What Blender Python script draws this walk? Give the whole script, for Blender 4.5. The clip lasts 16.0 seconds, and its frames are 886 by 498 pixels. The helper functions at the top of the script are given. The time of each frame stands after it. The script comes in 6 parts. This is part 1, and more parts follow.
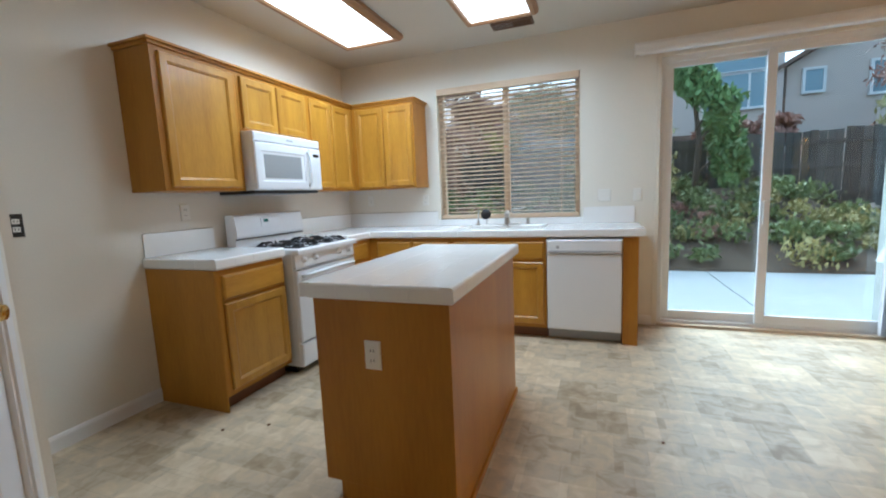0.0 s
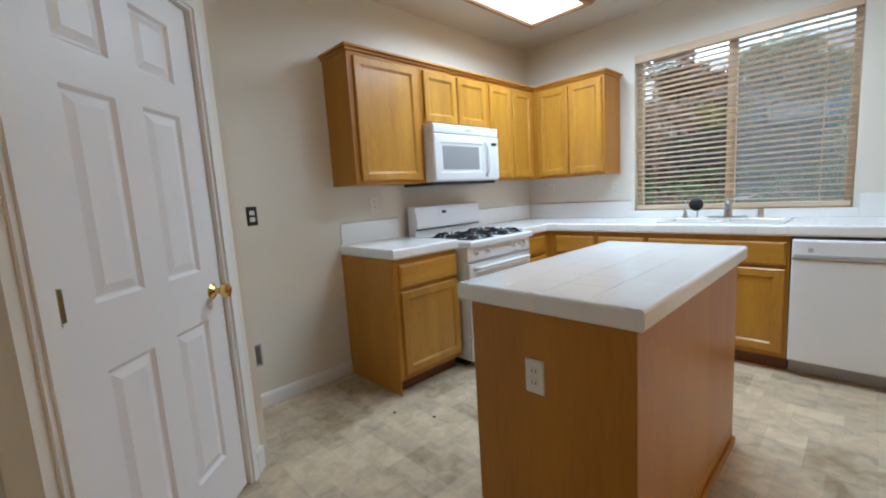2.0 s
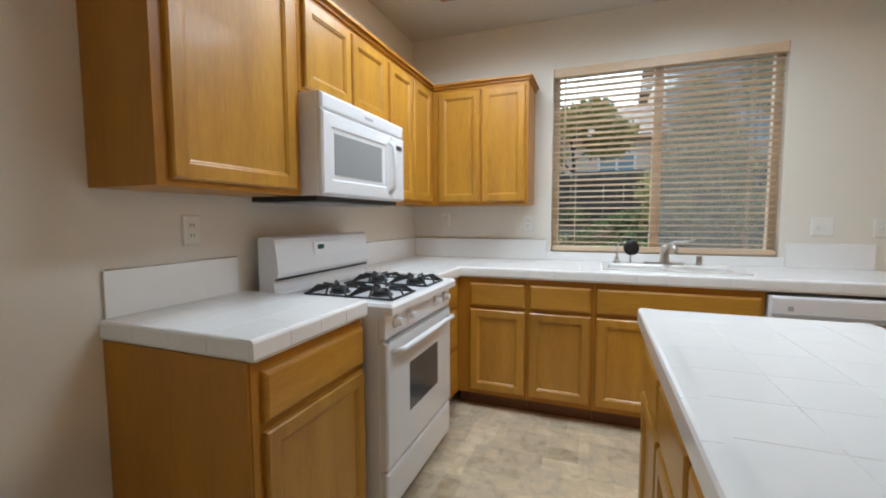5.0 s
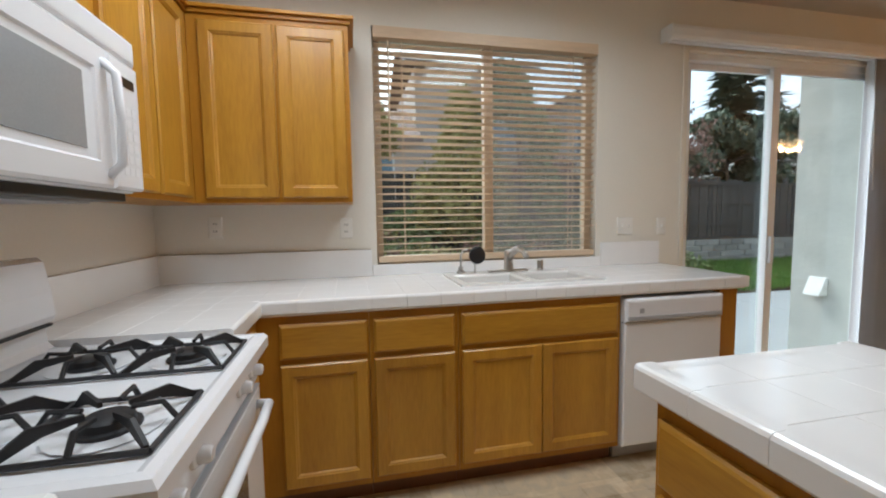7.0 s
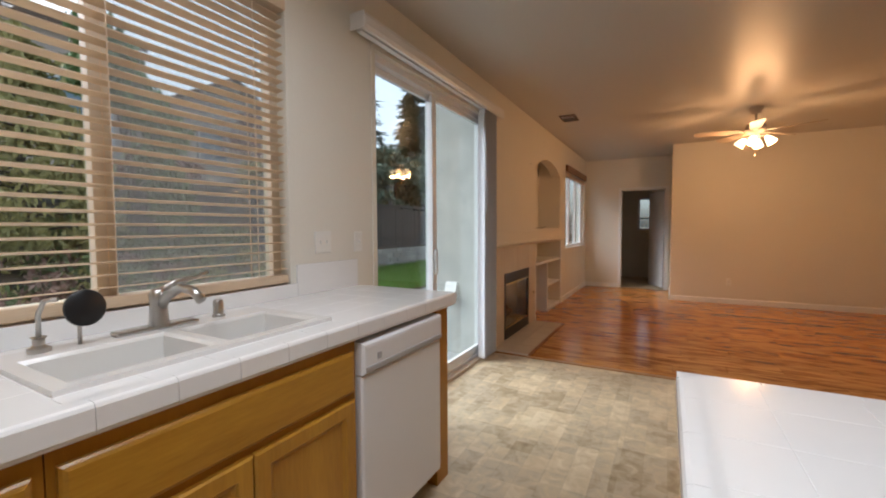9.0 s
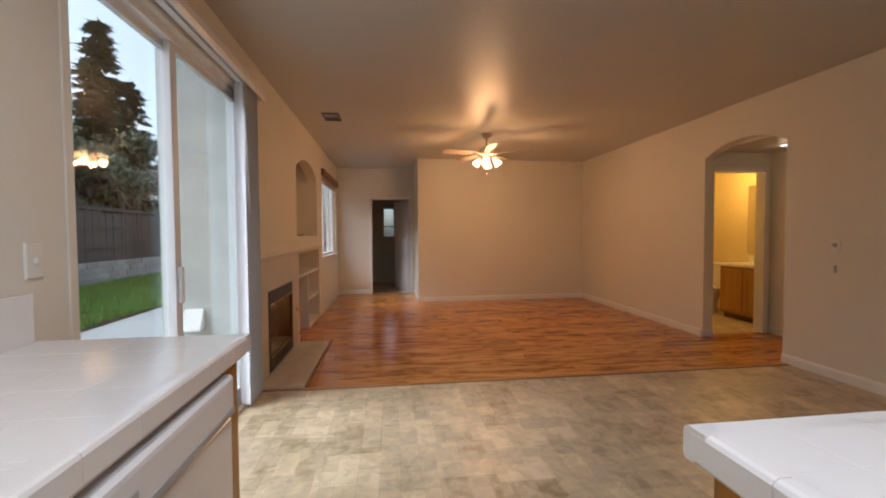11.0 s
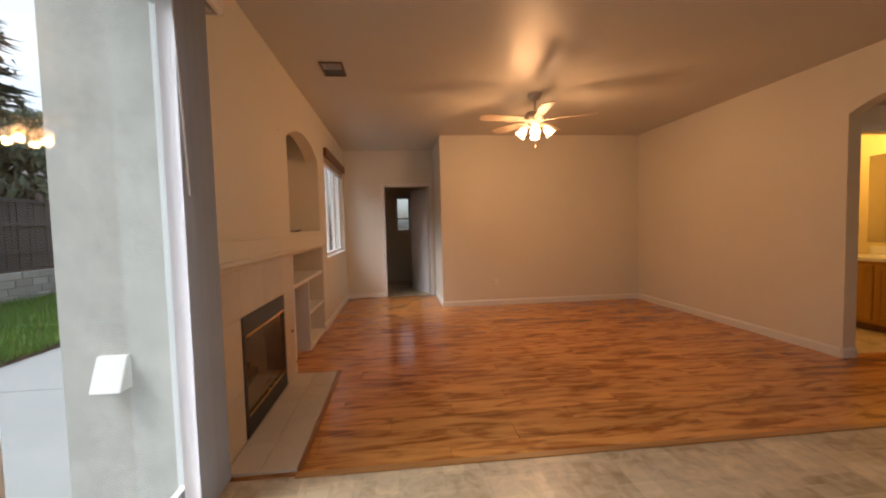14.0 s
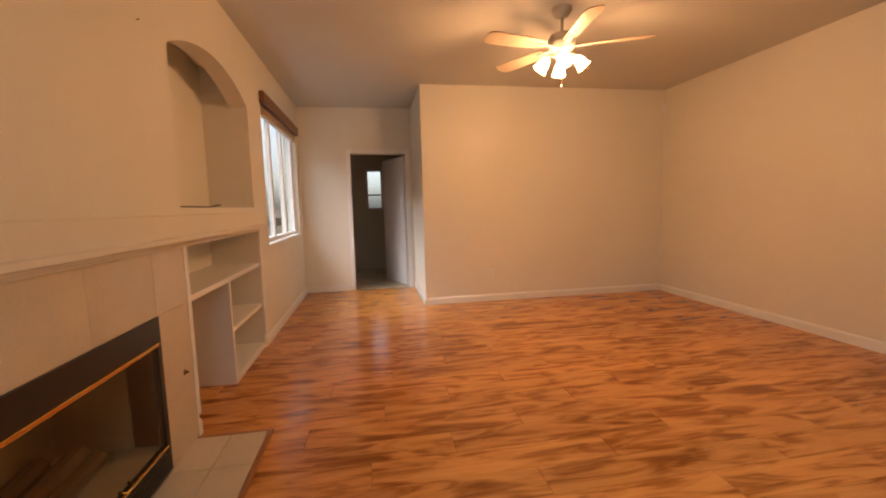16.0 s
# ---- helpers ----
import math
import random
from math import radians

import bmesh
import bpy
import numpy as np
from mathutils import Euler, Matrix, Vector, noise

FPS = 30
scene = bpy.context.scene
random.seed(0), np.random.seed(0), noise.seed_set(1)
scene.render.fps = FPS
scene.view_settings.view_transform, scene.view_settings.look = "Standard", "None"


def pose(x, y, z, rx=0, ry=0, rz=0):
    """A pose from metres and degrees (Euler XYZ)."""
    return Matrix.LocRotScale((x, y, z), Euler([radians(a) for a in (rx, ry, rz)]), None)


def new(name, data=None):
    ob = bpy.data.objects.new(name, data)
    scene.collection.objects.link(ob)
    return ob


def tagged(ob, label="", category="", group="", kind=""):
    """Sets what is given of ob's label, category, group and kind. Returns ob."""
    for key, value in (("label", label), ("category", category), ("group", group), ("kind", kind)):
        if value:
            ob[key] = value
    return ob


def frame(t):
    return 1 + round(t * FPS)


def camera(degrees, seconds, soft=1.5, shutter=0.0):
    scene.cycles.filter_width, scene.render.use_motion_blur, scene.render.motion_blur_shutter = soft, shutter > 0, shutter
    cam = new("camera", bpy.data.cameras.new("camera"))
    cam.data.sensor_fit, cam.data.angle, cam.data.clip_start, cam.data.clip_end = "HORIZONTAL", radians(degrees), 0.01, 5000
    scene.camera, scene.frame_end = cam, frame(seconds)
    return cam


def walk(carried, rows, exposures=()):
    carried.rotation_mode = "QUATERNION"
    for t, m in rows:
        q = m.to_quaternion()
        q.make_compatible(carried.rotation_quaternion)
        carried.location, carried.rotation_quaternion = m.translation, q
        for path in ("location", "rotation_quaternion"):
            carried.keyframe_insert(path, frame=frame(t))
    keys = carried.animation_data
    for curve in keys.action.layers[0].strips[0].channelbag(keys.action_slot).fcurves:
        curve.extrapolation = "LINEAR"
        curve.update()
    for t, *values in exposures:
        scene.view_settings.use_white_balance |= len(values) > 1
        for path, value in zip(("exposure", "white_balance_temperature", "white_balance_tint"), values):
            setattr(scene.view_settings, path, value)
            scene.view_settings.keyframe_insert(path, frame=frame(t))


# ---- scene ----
cam = camera(94.3, 16.0, soft=2.0)
METRES, EYE, TILT, LEAN, TURN = 7.03, 1.27, 0.0, 0.0, 20.8
ROWS = [
    (0.0, 0.0, 0.0, 0.0, -0.31, -7.26, 2.46),
    (0.5, 0.0121, 0.012, 0.0013, 10.86, -7.28, 1.64),
    (1.0, 0.0201, 0.0192, 0.0015, 17.44, -7.49, 1.8),
    (1.5, 0.0183, 0.0233, 0.0003, 22.09, -7.78, 2.66),
    (2.0, 0.0014, 0.0378, 0.0006, 24.97, -7.47, 3.54),
    (2.5, -0.0227, 0.0587, 0.0026, 24.84, -6.25, 3.81),
    (3.0, -0.044, 0.0812, 0.0019, 24.42, -5.6, 3.17),
    (5.5, -0.1371, 0.2185, 0.0014, -10.14, -3.99, 1.25),
    (6.0, -0.1511, 0.2515, 0.0054, -19.58, -4.01, 2.79),
    (6.5, -0.1485, 0.2863, 0.004, -25.87, -3.78, 1.83),
    (7.0, -0.1411, 0.3181, 0.0037, -33.37, -4.46, 0.82),
    (7.5, -0.1351, 0.3496, 0.006, -44.1, -5.03, 1.77),
    (8.0, -0.12, 0.3736, 0.0036, -54.33, -4.96, 1.23),
    (8.5, -0.098, 0.3977, 0.0036, -64.77, -3.44, 0.08),
    (9.0, -0.0762, 0.4176, 0.003, -82.17, -2.92, 0.28),
    (9.5, -0.0589, 0.4386, 0.0031, -97.76, -3.92, 0.53),
    (10.0, -0.0344, 0.4472, 0.0012, -107.34, -3.08, 0.14),
    (12.5, 0.0699, 0.4581, 0.0062, -122.88, -2.43, 0.9),
    (13.0, 0.1041, 0.4462, 0.0038, -121.28, -2.83, 1.3),
    (13.5, 0.1466, 0.4331, 0.0044, -121.12, -2.66, 2.4),
    (14.0, 0.1913, 0.4119, 0.0031, -117.0, -3.07, 1.46),
    (14.5, 0.2331, 0.396, 0.0009, -111.5, -4.44, 1.64),
    (15.0, 0.2805, 0.3833, 0.0027, -111.39, -5.05, 2.55),
    (15.5, 0.329, 0.3614, 0.001, -113.28, -6.34, 1.66),
    (16.0, 0.3738, 0.3356, -0.0028, -120.65, -5.93, 1.45),
]
walk(cam, [(t, pose(0, 0, EYE, TILT, LEAN, TURN) @ pose(METRES * x, METRES * y, METRES * z, 90 + pitch, roll, yaw)) for t, x, y, z, yaw, pitch, roll in ROWS], [(0.0, 1.38, 4950, 2), (1.5, 1.46, 5000, 2), (3.0, 1.42, 5000, 2), (5.5, 1.1, 5650, 7), (7.0, 0.85, 5850, 9), (9.0, 0.78, 5950, 13), (12.5, 0.8, 5850, 16), (14.0, 0.84, 6300, 18), (15.0, 0.92, 6800, 21), (15.5, 1.15, 6950, 21), (16.0, 1.34, 6450, 18)])

# ---- world and light ----
world = bpy.data.worlds.new("sky")
scene.world = world
world.use_nodes = True
wn = world.node_tree.nodes
sky = wn.new("ShaderNodeTexSky")
sky.sky_type = "NISHITA"
sky.sun_disc = False
sky.sun_elevation = radians(52)
sky.sun_rotation = radians(-15)
sky.air_density, sky.dust_density, sky.ozone_density = 1.0, 4.0, 1.0
wn["Background"].inputs[1].default_value = 0.15
grey = wn.new("ShaderNodeHueSaturation")
grey.inputs["Saturation"].default_value, grey.inputs["Value"].default_value = 0.45, 1.25
world.node_tree.links.new(sky.outputs[0], grey.inputs["Color"])
world.node_tree.links.new(grey.outputs[0], wn["Background"].inputs[0])


def lamp(name, kind, loc, energy, color, **kw):
    d = bpy.data.lights.new(name, kind)
    d.energy, d.color = energy, color
    for k, v in kw.items():
        if k == "angle":
            d.angle = v
        elif k == "radius":
            d.shadow_soft_size = v
        elif k == "spread":
            d.spread = v
        elif k == "size":
            d.shape, d.size, d.size_y = "RECTANGLE", v[0], v[1]
    o = new(name, d)
    o.location = loc
    return o


sun = lamp("sun", "SUN", (0, 0, 20), 1.5, (1, 0.97, 0.94), angle=radians(60))
sun.rotation_euler = Euler((radians(-38), 0, radians(15)))
FAN = (4.72, 1.64)
WARM = (1.0, 0.52, 0.21)
for k in range(4):
    a = radians(72 + 90 * k)
    lamp("fan_bulb_light", "POINT", (FAN[0] + 0.15 * math.cos(a), FAN[1] + 0.15 * math.sin(a), 2.235), 8.2, WARM, radius=0.045)
lamp("bath_bulb_light", "POINT", (4.55, -2.0, 2.15), 15, (1.0, 0.53, 0.10), radius=0.06)
lamp("hall_downlight", "POINT", (3.1, -1.45, 2.22), 0.15, (1.0, 0.72, 0.42), radius=0.05)
for lx in (-1.945, -0.75):
    o = lamp("kitchen_fluorescent_tubes", "AREA", (lx, 2.92, 2.655), 7.0, (0.97, 1.0, 0.99), size=(0.44, 1.1), spread=radians(165))


# ---- materials ----
def mat(name, color, rough=0.5, metal=0.0, var=0.0, scale=8.0, bump=0.0, bscale=60.0, coat=0.0, stretch=(1, 1, 1), dark=None, spec=0.5, rand=0.0, detail=6.0):
    """Principled material with noise at two scales: broad blotches and fine grain."""
    m = bpy.data.materials.new(name)
    m.use_nodes = True
    nt = m.node_tree
    n, l = nt.nodes, nt.links
    b = n["Principled BSDF"]
    b.inputs["Roughness"].default_value = rough
    b.inputs["Metallic"].default_value = metal
    b.inputs["Coat Weight"].default_value = coat
    b.inputs["Coat Roughness"].default_value = 0.12
    b.inputs["Specular IOR Level"].default_value = spec
    col = (*color, 1)
    dk = (*(dark or [c * 0.6 for c in color]), 1)
    tc = n.new("ShaderNodeTexCoord")
    mp = n.new("ShaderNodeMapping")
    mp.inputs["Scale"].default_value = stretch
    l.new(tc.outputs["Object"], mp.inputs[0])
    src = mp.outputs[0]
    if rand:
        oi = n.new("ShaderNodeObjectInfo")
        add = n.new("ShaderNodeVectorMath")
        add.operation = "MULTIPLY_ADD"
        cmb = n.new("ShaderNodeCombineXYZ")
        for k in range(3):
            l.new(oi.outputs["Random"], cmb.inputs[k])
        l.new(cmb.outputs[0], add.inputs[0])
        add.inputs[1].default_value = (37, 53, 71)
        l.new(mp.outputs[0], add.inputs[2])
        src = add.outputs[0]
    n1 = n.new("ShaderNodeTexNoise")
    n1.inputs["Scale"].default_value = scale
    n1.inputs["Detail"].default_value = detail
    l.new(src, n1.inputs[0])
    n2 = n.new("ShaderNodeTexNoise")
    n2.inputs["Scale"].default_value = bscale
    n2.inputs["Detail"].default_value = 4
    l.new(src, n2.inputs[0])
    mixf = n.new("ShaderNodeMath")
    mixf.operation = "MULTIPLY_ADD"
    mixf.inputs[1].default_value = 0.35
    l.new(n2.outputs[0], mixf.inputs[0])
    sc = n.new("ShaderNodeMath")
    sc.operation = "MULTIPLY"
    sc.inputs[1].default_value = 0.65
    l.new(n1.outputs[0], sc.inputs[0])
    l.new(sc.outputs[0], mixf.inputs[2])
    rp = n.new("ShaderNodeMapRange")
    rp.inputs[1].default_value, rp.inputs[2].default_value = 0.36, 0.64
    rp.inputs[3].default_value, rp.inputs[4].default_value = var, 0.0
    l.new(mixf.outputs[0], rp.inputs[0])
    mx = n.new("ShaderNodeMix")
    mx.data_type = "RGBA"
    mx.inputs[6].default_value, mx.inputs[7].default_value = col, dk
    l.new(rp.outputs[0], mx.inputs[0])
    out = mx.outputs[2]
    if rand:
        hs = n.new("ShaderNodeHueSaturation")
        mr = n.new("ShaderNodeMapRange")
        mr.inputs[3].default_value, mr.inputs[4].default_value = 1 - rand, 1 + rand
        l.new(oi.outputs["Random"], mr.inputs[0])
        l.new(mr.outputs[0], hs.inputs["Value"])
        l.new(out, hs.inputs["Color"])
        out = hs.outputs[0]
    l.new(out, b.inputs["Base Color"])
    if bump:
        bp = n.new("ShaderNodeBump")
        bp.inputs["Strength"].default_value = bump
        bp.inputs["Distance"].default_value = 0.003
        l.new(n2.outputs[0], bp.inputs["Height"])
        l.new(bp.outputs[0], b.inputs["Normal"])
    return m


def glow(name, color, strength):
    m = mat(name, color, 0.4)
    b = m.node_tree.nodes["Principled BSDF"]
    b.inputs["Emission Color"].default_value = (*color, 1)
    b.inputs["Emission Strength"].default_value = strength
    return m


def glass(name, tint=(0.9, 0.95, 0.93), gloss=0.04, rough=0.0):
    """Thin pane: clear with a mirror-like reflection that grows at grazing angles."""
    m = bpy.data.materials.new(name)
    m.use_nodes = True
    n, l = m.node_tree.nodes, m.node_tree.links
    n.remove(n["Principled BSDF"])
    tr = n.new("ShaderNodeBsdfTransparent")
    tr.inputs[0].default_value = (*tint, 1)
    gl = n.new("ShaderNodeBsdfGlossy")
    gl.inputs["Roughness"].default_value = rough
    fr = n.new("ShaderNodeLayerWeight")
    pw = n.new("ShaderNodeMath")
    pw.operation = "POWER"
    pw.inputs[1].default_value = 5.0
    l.new(fr.outputs["Facing"], pw.inputs[0])
    ad = n.new("ShaderNodeMath")
    ad.operation = "MULTIPLY_ADD"
    ad.inputs[1].default_value = 0.6
    ad.inputs[2].default_value = gloss
    l.new(pw.outputs[0], ad.inputs[0])
    mx = n.new("ShaderNodeMixShader")
    l.new(ad.outputs[0], mx.inputs[0])
    l.new(tr.outputs[0], mx.inputs[1])
    l.new(gl.outputs[0], mx.inputs[2])
    l.new(mx.outputs[0], n["Material Output"].inputs[0])
    return m


def vinyl_mat():
    """Printed sheet vinyl: a patchwork of mottled stone-look rectangles in beige, tan and grey."""
    m = bpy.data.materials.new("sheet_vinyl")
    m.use_nodes = True
    n, l = m.node_tree.nodes, m.node_tree.links
    b = n["Principled BSDF"]
    b.inputs["Roughness"].default_value = 0.38
    tc = n.new("ShaderNodeTexCoord")
    br = n.new("ShaderNodeTexBrick")
    br.inputs["Scale"].default_value = 1.0
    br.inputs["Brick Width"].default_value = 0.23
    br.inputs["Row Height"].default_value = 0.115
    br.inputs["Mortar Size"].default_value = 0.002
    br.inputs["Mortar Smooth"].default_value = 0.6
    br.inputs["Color1"].default_value = (0, 0, 0, 1)
    br.inputs["Color2"].default_value = (1, 1, 1, 1)
    br.inputs["Mortar"].default_value = (0.15, 0.15, 0.15, 1)
    l.new(tc.outputs["Object"], br.inputs[0])
    br2 = n.new("ShaderNodeTexBrick")
    for key, val in (("Scale", 1.0), ("Brick Width", 0.155), ("Row Height", 0.31), ("Mortar Size", 0.002), ("Mortar Smooth", 0.6)):
        br2.inputs[key].default_value = val
    br2.inputs["Color1"].default_value = (0, 0, 0, 1)
    br2.inputs["Color2"].default_value = (1, 1, 1, 1)
    br2.inputs["Mortar"].default_value = (0.3, 0.3, 0.3, 1)
    l.new(tc.outputs["Object"], br2.inputs[0])
    both = n.new("ShaderNodeMath")
    both.operation = "ADD"
    l.new(br.outputs[0], both.inputs[0])
    l.new(br2.outputs[0], both.inputs[1])
    n1 = n.new("ShaderNodeTexNoise")
    n1.inputs["Scale"].default_value = 13
    n1.inputs["Detail"].default_value = 7
    n1.inputs["Distortion"].default_value = 0.7
    l.new(tc.outputs["Object"], n1.inputs[0])
    n3 = n.new("ShaderNodeTexNoise")
    n3.inputs["Scale"].default_value = 2.2
    l.new(tc.outputs["Object"], n3.inputs[0])
    a = n.new("ShaderNodeMath")
    a.operation = "MULTIPLY_ADD"
    a.inputs[1].default_value = 0.20
    l.new(both.outputs[0], a.inputs[0])
    soft = n.new("ShaderNodeMath")
    soft.operation = "MULTIPLY"
    soft.inputs[1].default_value = 0.60
    l.new(n1.outputs[0], soft.inputs[0])
    l.new(soft.outputs[0], a.inputs[2])
    a2 = n.new("ShaderNodeMath")
    a2.operation = "MULTIPLY_ADD"
    a2.inputs[1].default_value = 0.25
    l.new(n3.outputs[0], a2.inputs[0])
    l.new(a.outputs[0], a2.inputs[2])
    rp = n.new("ShaderNodeValToRGB")
    e = rp.color_ramp.elements
    e[0].position, e[0].color = 0.36, (0.30, 0.225, 0.135, 1)
    e[1].position, e[1].color = 0.84, (0.70, 0.59, 0.42, 1)
    for p, c in ((0.48, (0.41, 0.32, 0.20, 1)), (0.59, (0.50, 0.42, 0.30, 1)), (0.70, (0.59, 0.475, 0.31, 1))):
        x = e.new(p)
        x.color = c
    l.new(a2.outputs[0], rp.inputs[0])
    l.new(rp.outputs[0], b.inputs["Base Color"])
    bp = n.new("ShaderNodeBump")
    bp.inputs["Strength"].default_value = 0.25
    bp.inputs["Distance"].default_value = 0.002
    l.new(n1.outputs[0], bp.inputs["Height"])
    l.new(bp.outputs[0], b.inputs["Normal"])
    return m


def plank_mat():
    """Laminate with long dark figure along the board and fine grain, each board shifted in tone."""
    m = bpy.data.materials.new("laminate_plank")
    m.use_nodes = True
    n, l = m.node_tree.nodes, m.node_tree.links
    b = n["Principled BSDF"]
    b.inputs["Roughness"].default_value = 0.2
    tc = n.new("ShaderNodeTexCoord")
    oi = n.new("ShaderNodeObjectInfo")
    shift = n.new("ShaderNodeCombineXYZ")
    for k in range(3):
        l.new(oi.outputs["Random"], shift.inputs[k])
    move = n.new("ShaderNodeVectorMath")
    move.operation = "MULTIPLY_ADD"
    move.inputs[1].default_value = (37, 53, 71)
    l.new(shift.outputs[0], move.inputs[0])
    l.new(tc.outputs["Object"], move.inputs[2])
    fields = []
    for stretch, scale, detail, distort in (((11, 2.2, 1), 1.0, 3.0, 1.2), ((90, 3.5, 1), 1.0, 3.0, 0.3)):
        mp = n.new("ShaderNodeMapping")
        mp.inputs["Scale"].default_value = stretch
        l.new(move.outputs[0], mp.inputs[0])
        nz = n.new("ShaderNodeTexNoise")
        nz.inputs["Scale"].default_value = scale
        nz.inputs["Detail"].default_value = detail
        nz.inputs["Distortion"].default_value = distort
        l.new(mp.outputs[0], nz.inputs[0])
        fields.append(nz)
    blend = n.new("ShaderNodeMath")
    blend.operation = "MULTIPLY_ADD"
    blend.inputs[1].default_value = 0.22
    l.new(fields[1].outputs[0], blend.inputs[0])
    l.new(fields[0].outputs[0], blend.inputs[2])
    rp = n.new("ShaderNodeValToRGB")
    e = rp.color_ramp.elements
    e[0].position, e[0].color = 0.44, (0.25, 0.080, 0.014, 1)
    e[1].position, e[1].color = 0.80, (0.66, 0.32, 0.085, 1)
    for p, c in ((0.53, (0.38, 0.150, 0.030, 1)), (0.60, (0.53, 0.225, 0.056, 1)), (0.70, (0.62, 0.28, 0.07, 1))):
        x = e.new(p)
        x.color = c
    l.new(blend.outputs[0], rp.inputs[0])
    hs = n.new("ShaderNodeHueSaturation")
    mr = n.new("ShaderNodeMapRange")
    mr.inputs[3].default_value, mr.inputs[4].default_value = 0.9, 1.1
    l.new(oi.outputs["Random"], mr.inputs[0])
    l.new(mr.outputs[0], hs.inputs["Value"])
    l.new(rp.outputs[0], hs.inputs["Color"])
    l.new(hs.outputs[0], b.inputs["Base Color"])
    bp = n.new("ShaderNodeBump")
    bp.inputs["Strength"].default_value = 0.06
    bp.inputs["Distance"].default_value = 0.002
    l.new(fields[1].outputs[0], bp.inputs["Height"])
    l.new(bp.outputs[0], b.inputs["Normal"])
    return m


M_WALL = mat("wall_paint", (0.76, 0.73, 0.65), 0.55, var=0.10, scale=1.2, bump=0.12, bscale=90)
# ceiling colour set darker than the walls to hold down lamp spill
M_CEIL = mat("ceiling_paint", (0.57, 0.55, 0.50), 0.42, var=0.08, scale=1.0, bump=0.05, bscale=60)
M_TRIM = mat("white_trim_paint", (0.80, 0.80, 0.79), 0.35, var=0.06, scale=3, bump=0.03, bscale=90)
M_DOOR = mat("door_paint", (0.80, 0.80, 0.82), 0.38, var=0.05, scale=3, bump=0.08, bscale=140, stretch=(1, 1, 0.15))
M_OAK = mat("honey_oak", (0.51, 0.262, 0.026), 0.34, var=0.75, scale=3.0, bump=0.10, bscale=34, stretch=(3.2, 3.2, 0.42), dark=(0.32, 0.138, 0.011), rand=0.08, coat=0.15)
M_OAKH = mat("honey_oak_across", (0.51, 0.262, 0.026), 0.34, var=0.75, scale=3.0, bump=0.10, bscale=34, stretch=(0.42, 3.2, 3.2), dark=(0.32, 0.138, 0.011), rand=0.08, coat=0.15)
M_OAKP = mat("oak_veneer_panel", (0.45, 0.205, 0.018), 0.36, var=0.6, scale=2.2, bump=0.06, bscale=30, stretch=(2.4, 2.4, 0.35), dark=(0.30, 0.115, 0.010), coat=0.04, spec=0.3)
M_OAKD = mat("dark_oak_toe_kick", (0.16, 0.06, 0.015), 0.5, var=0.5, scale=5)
M_TILE = mat("white_glazed_tile", (0.86, 0.86, 0.85), 0.13, var=0.05, scale=6, bump=0.012, bscale=20, rand=0.008)
M_GROUT = mat("grout", (0.85, 0.84, 0.83), 0.8, var=0.2, scale=30)
M_APPL = mat("white_appliance_enamel", (0.80, 0.81, 0.83), 0.22, var=0.03, scale=2)
M_APPG = mat("appliance_grey_plastic", (0.42, 0.43, 0.45), 0.4, var=0.1)
M_DARK = mat("black_enamel", (0.012, 0.012, 0.013), 0.38, var=0.3, scale=20)
M_IRON = mat("cast_iron", (0.018, 0.018, 0.02), 0.55, var=0.4, scale=40, bump=0.2, bscale=150)
M_OGL = mat("oven_glass", (0.10, 0.105, 0.11), 0.06, var=0.1)
M_MWGL = mat("microwave_window_mesh", (0.33, 0.34, 0.35), 0.12, var=0.15, scale=200)
M_STEEL = mat("brushed_nickel", (0.55, 0.54, 0.52), 0.28, 1.0, var=0.2, scale=20)
M_BRASS = mat("polished_brass", (0.78, 0.54, 0.18), 0.18, 1.0, var=0.2, scale=20)
M_BRONZE = mat("old_brass_hinge", (0.30, 0.22, 0.11), 0.35, 1.0, var=0.4, scale=40)
M_SINK = mat("sink_enamel", (0.78, 0.77, 0.74), 0.16, var=0.04)
M_SLAT = mat("blind_slat_wood", (0.70, 0.54, 0.37), 0.45, var=0.5, scale=4, stretch=(0.3, 4, 4), rand=0.06)
M_VANE = mat("vertical_blind_vane", (0.80, 0.82, 0.86), 0.6, var=0.2, scale=3, stretch=(8, 8, 0.2))
M_FRAME = mat("window_vinyl_frame", (0.78, 0.79, 0.80), 0.4, var=0.05)
M_FRTAN = mat("tan_aluminium_frame", (0.62, 0.52, 0.40), 0.4, var=0.1)
M_GLASS = glass("pane_glass")
M_SCREEN = glass("screen_mesh", (0.74, 0.74, 0.75), 0.0, 0.5)
veil = M_SCREEN.node_tree.nodes.new("ShaderNodeBsdfTranslucent")
veil.inputs[0].default_value = (0.50, 0.44, 0.41, 1)
veil_mix = M_SCREEN.node_tree.nodes.new("ShaderNodeMixShader")
veil_mix.inputs[0].default_value = 0.10
M_SCREEN.node_tree.links.new(M_SCREEN.node_tree.nodes["Material Output"].inputs[0].links[0].from_socket, veil_mix.inputs[1])
M_SCREEN.node_tree.links.new(veil.outputs[0], veil_mix.inputs[2])
M_SCREEN.node_tree.links.new(veil_mix.outputs[0], M_SCREEN.node_tree.nodes["Material Output"].inputs[0])
M_FPTILE = mat("beige_surround_tile", (0.62, 0.54, 0.42), 0.3, var=0.25, scale=5, rand=0.04)
M_BRICKFB = mat("soot_stained_firebrick", (0.42, 0.34, 0.23), 0.8, var=0.6, scale=6, bump=0.3)
M_FBGL = glass("firebox_glass", (0.95, 0.92, 0.85), 0.03)
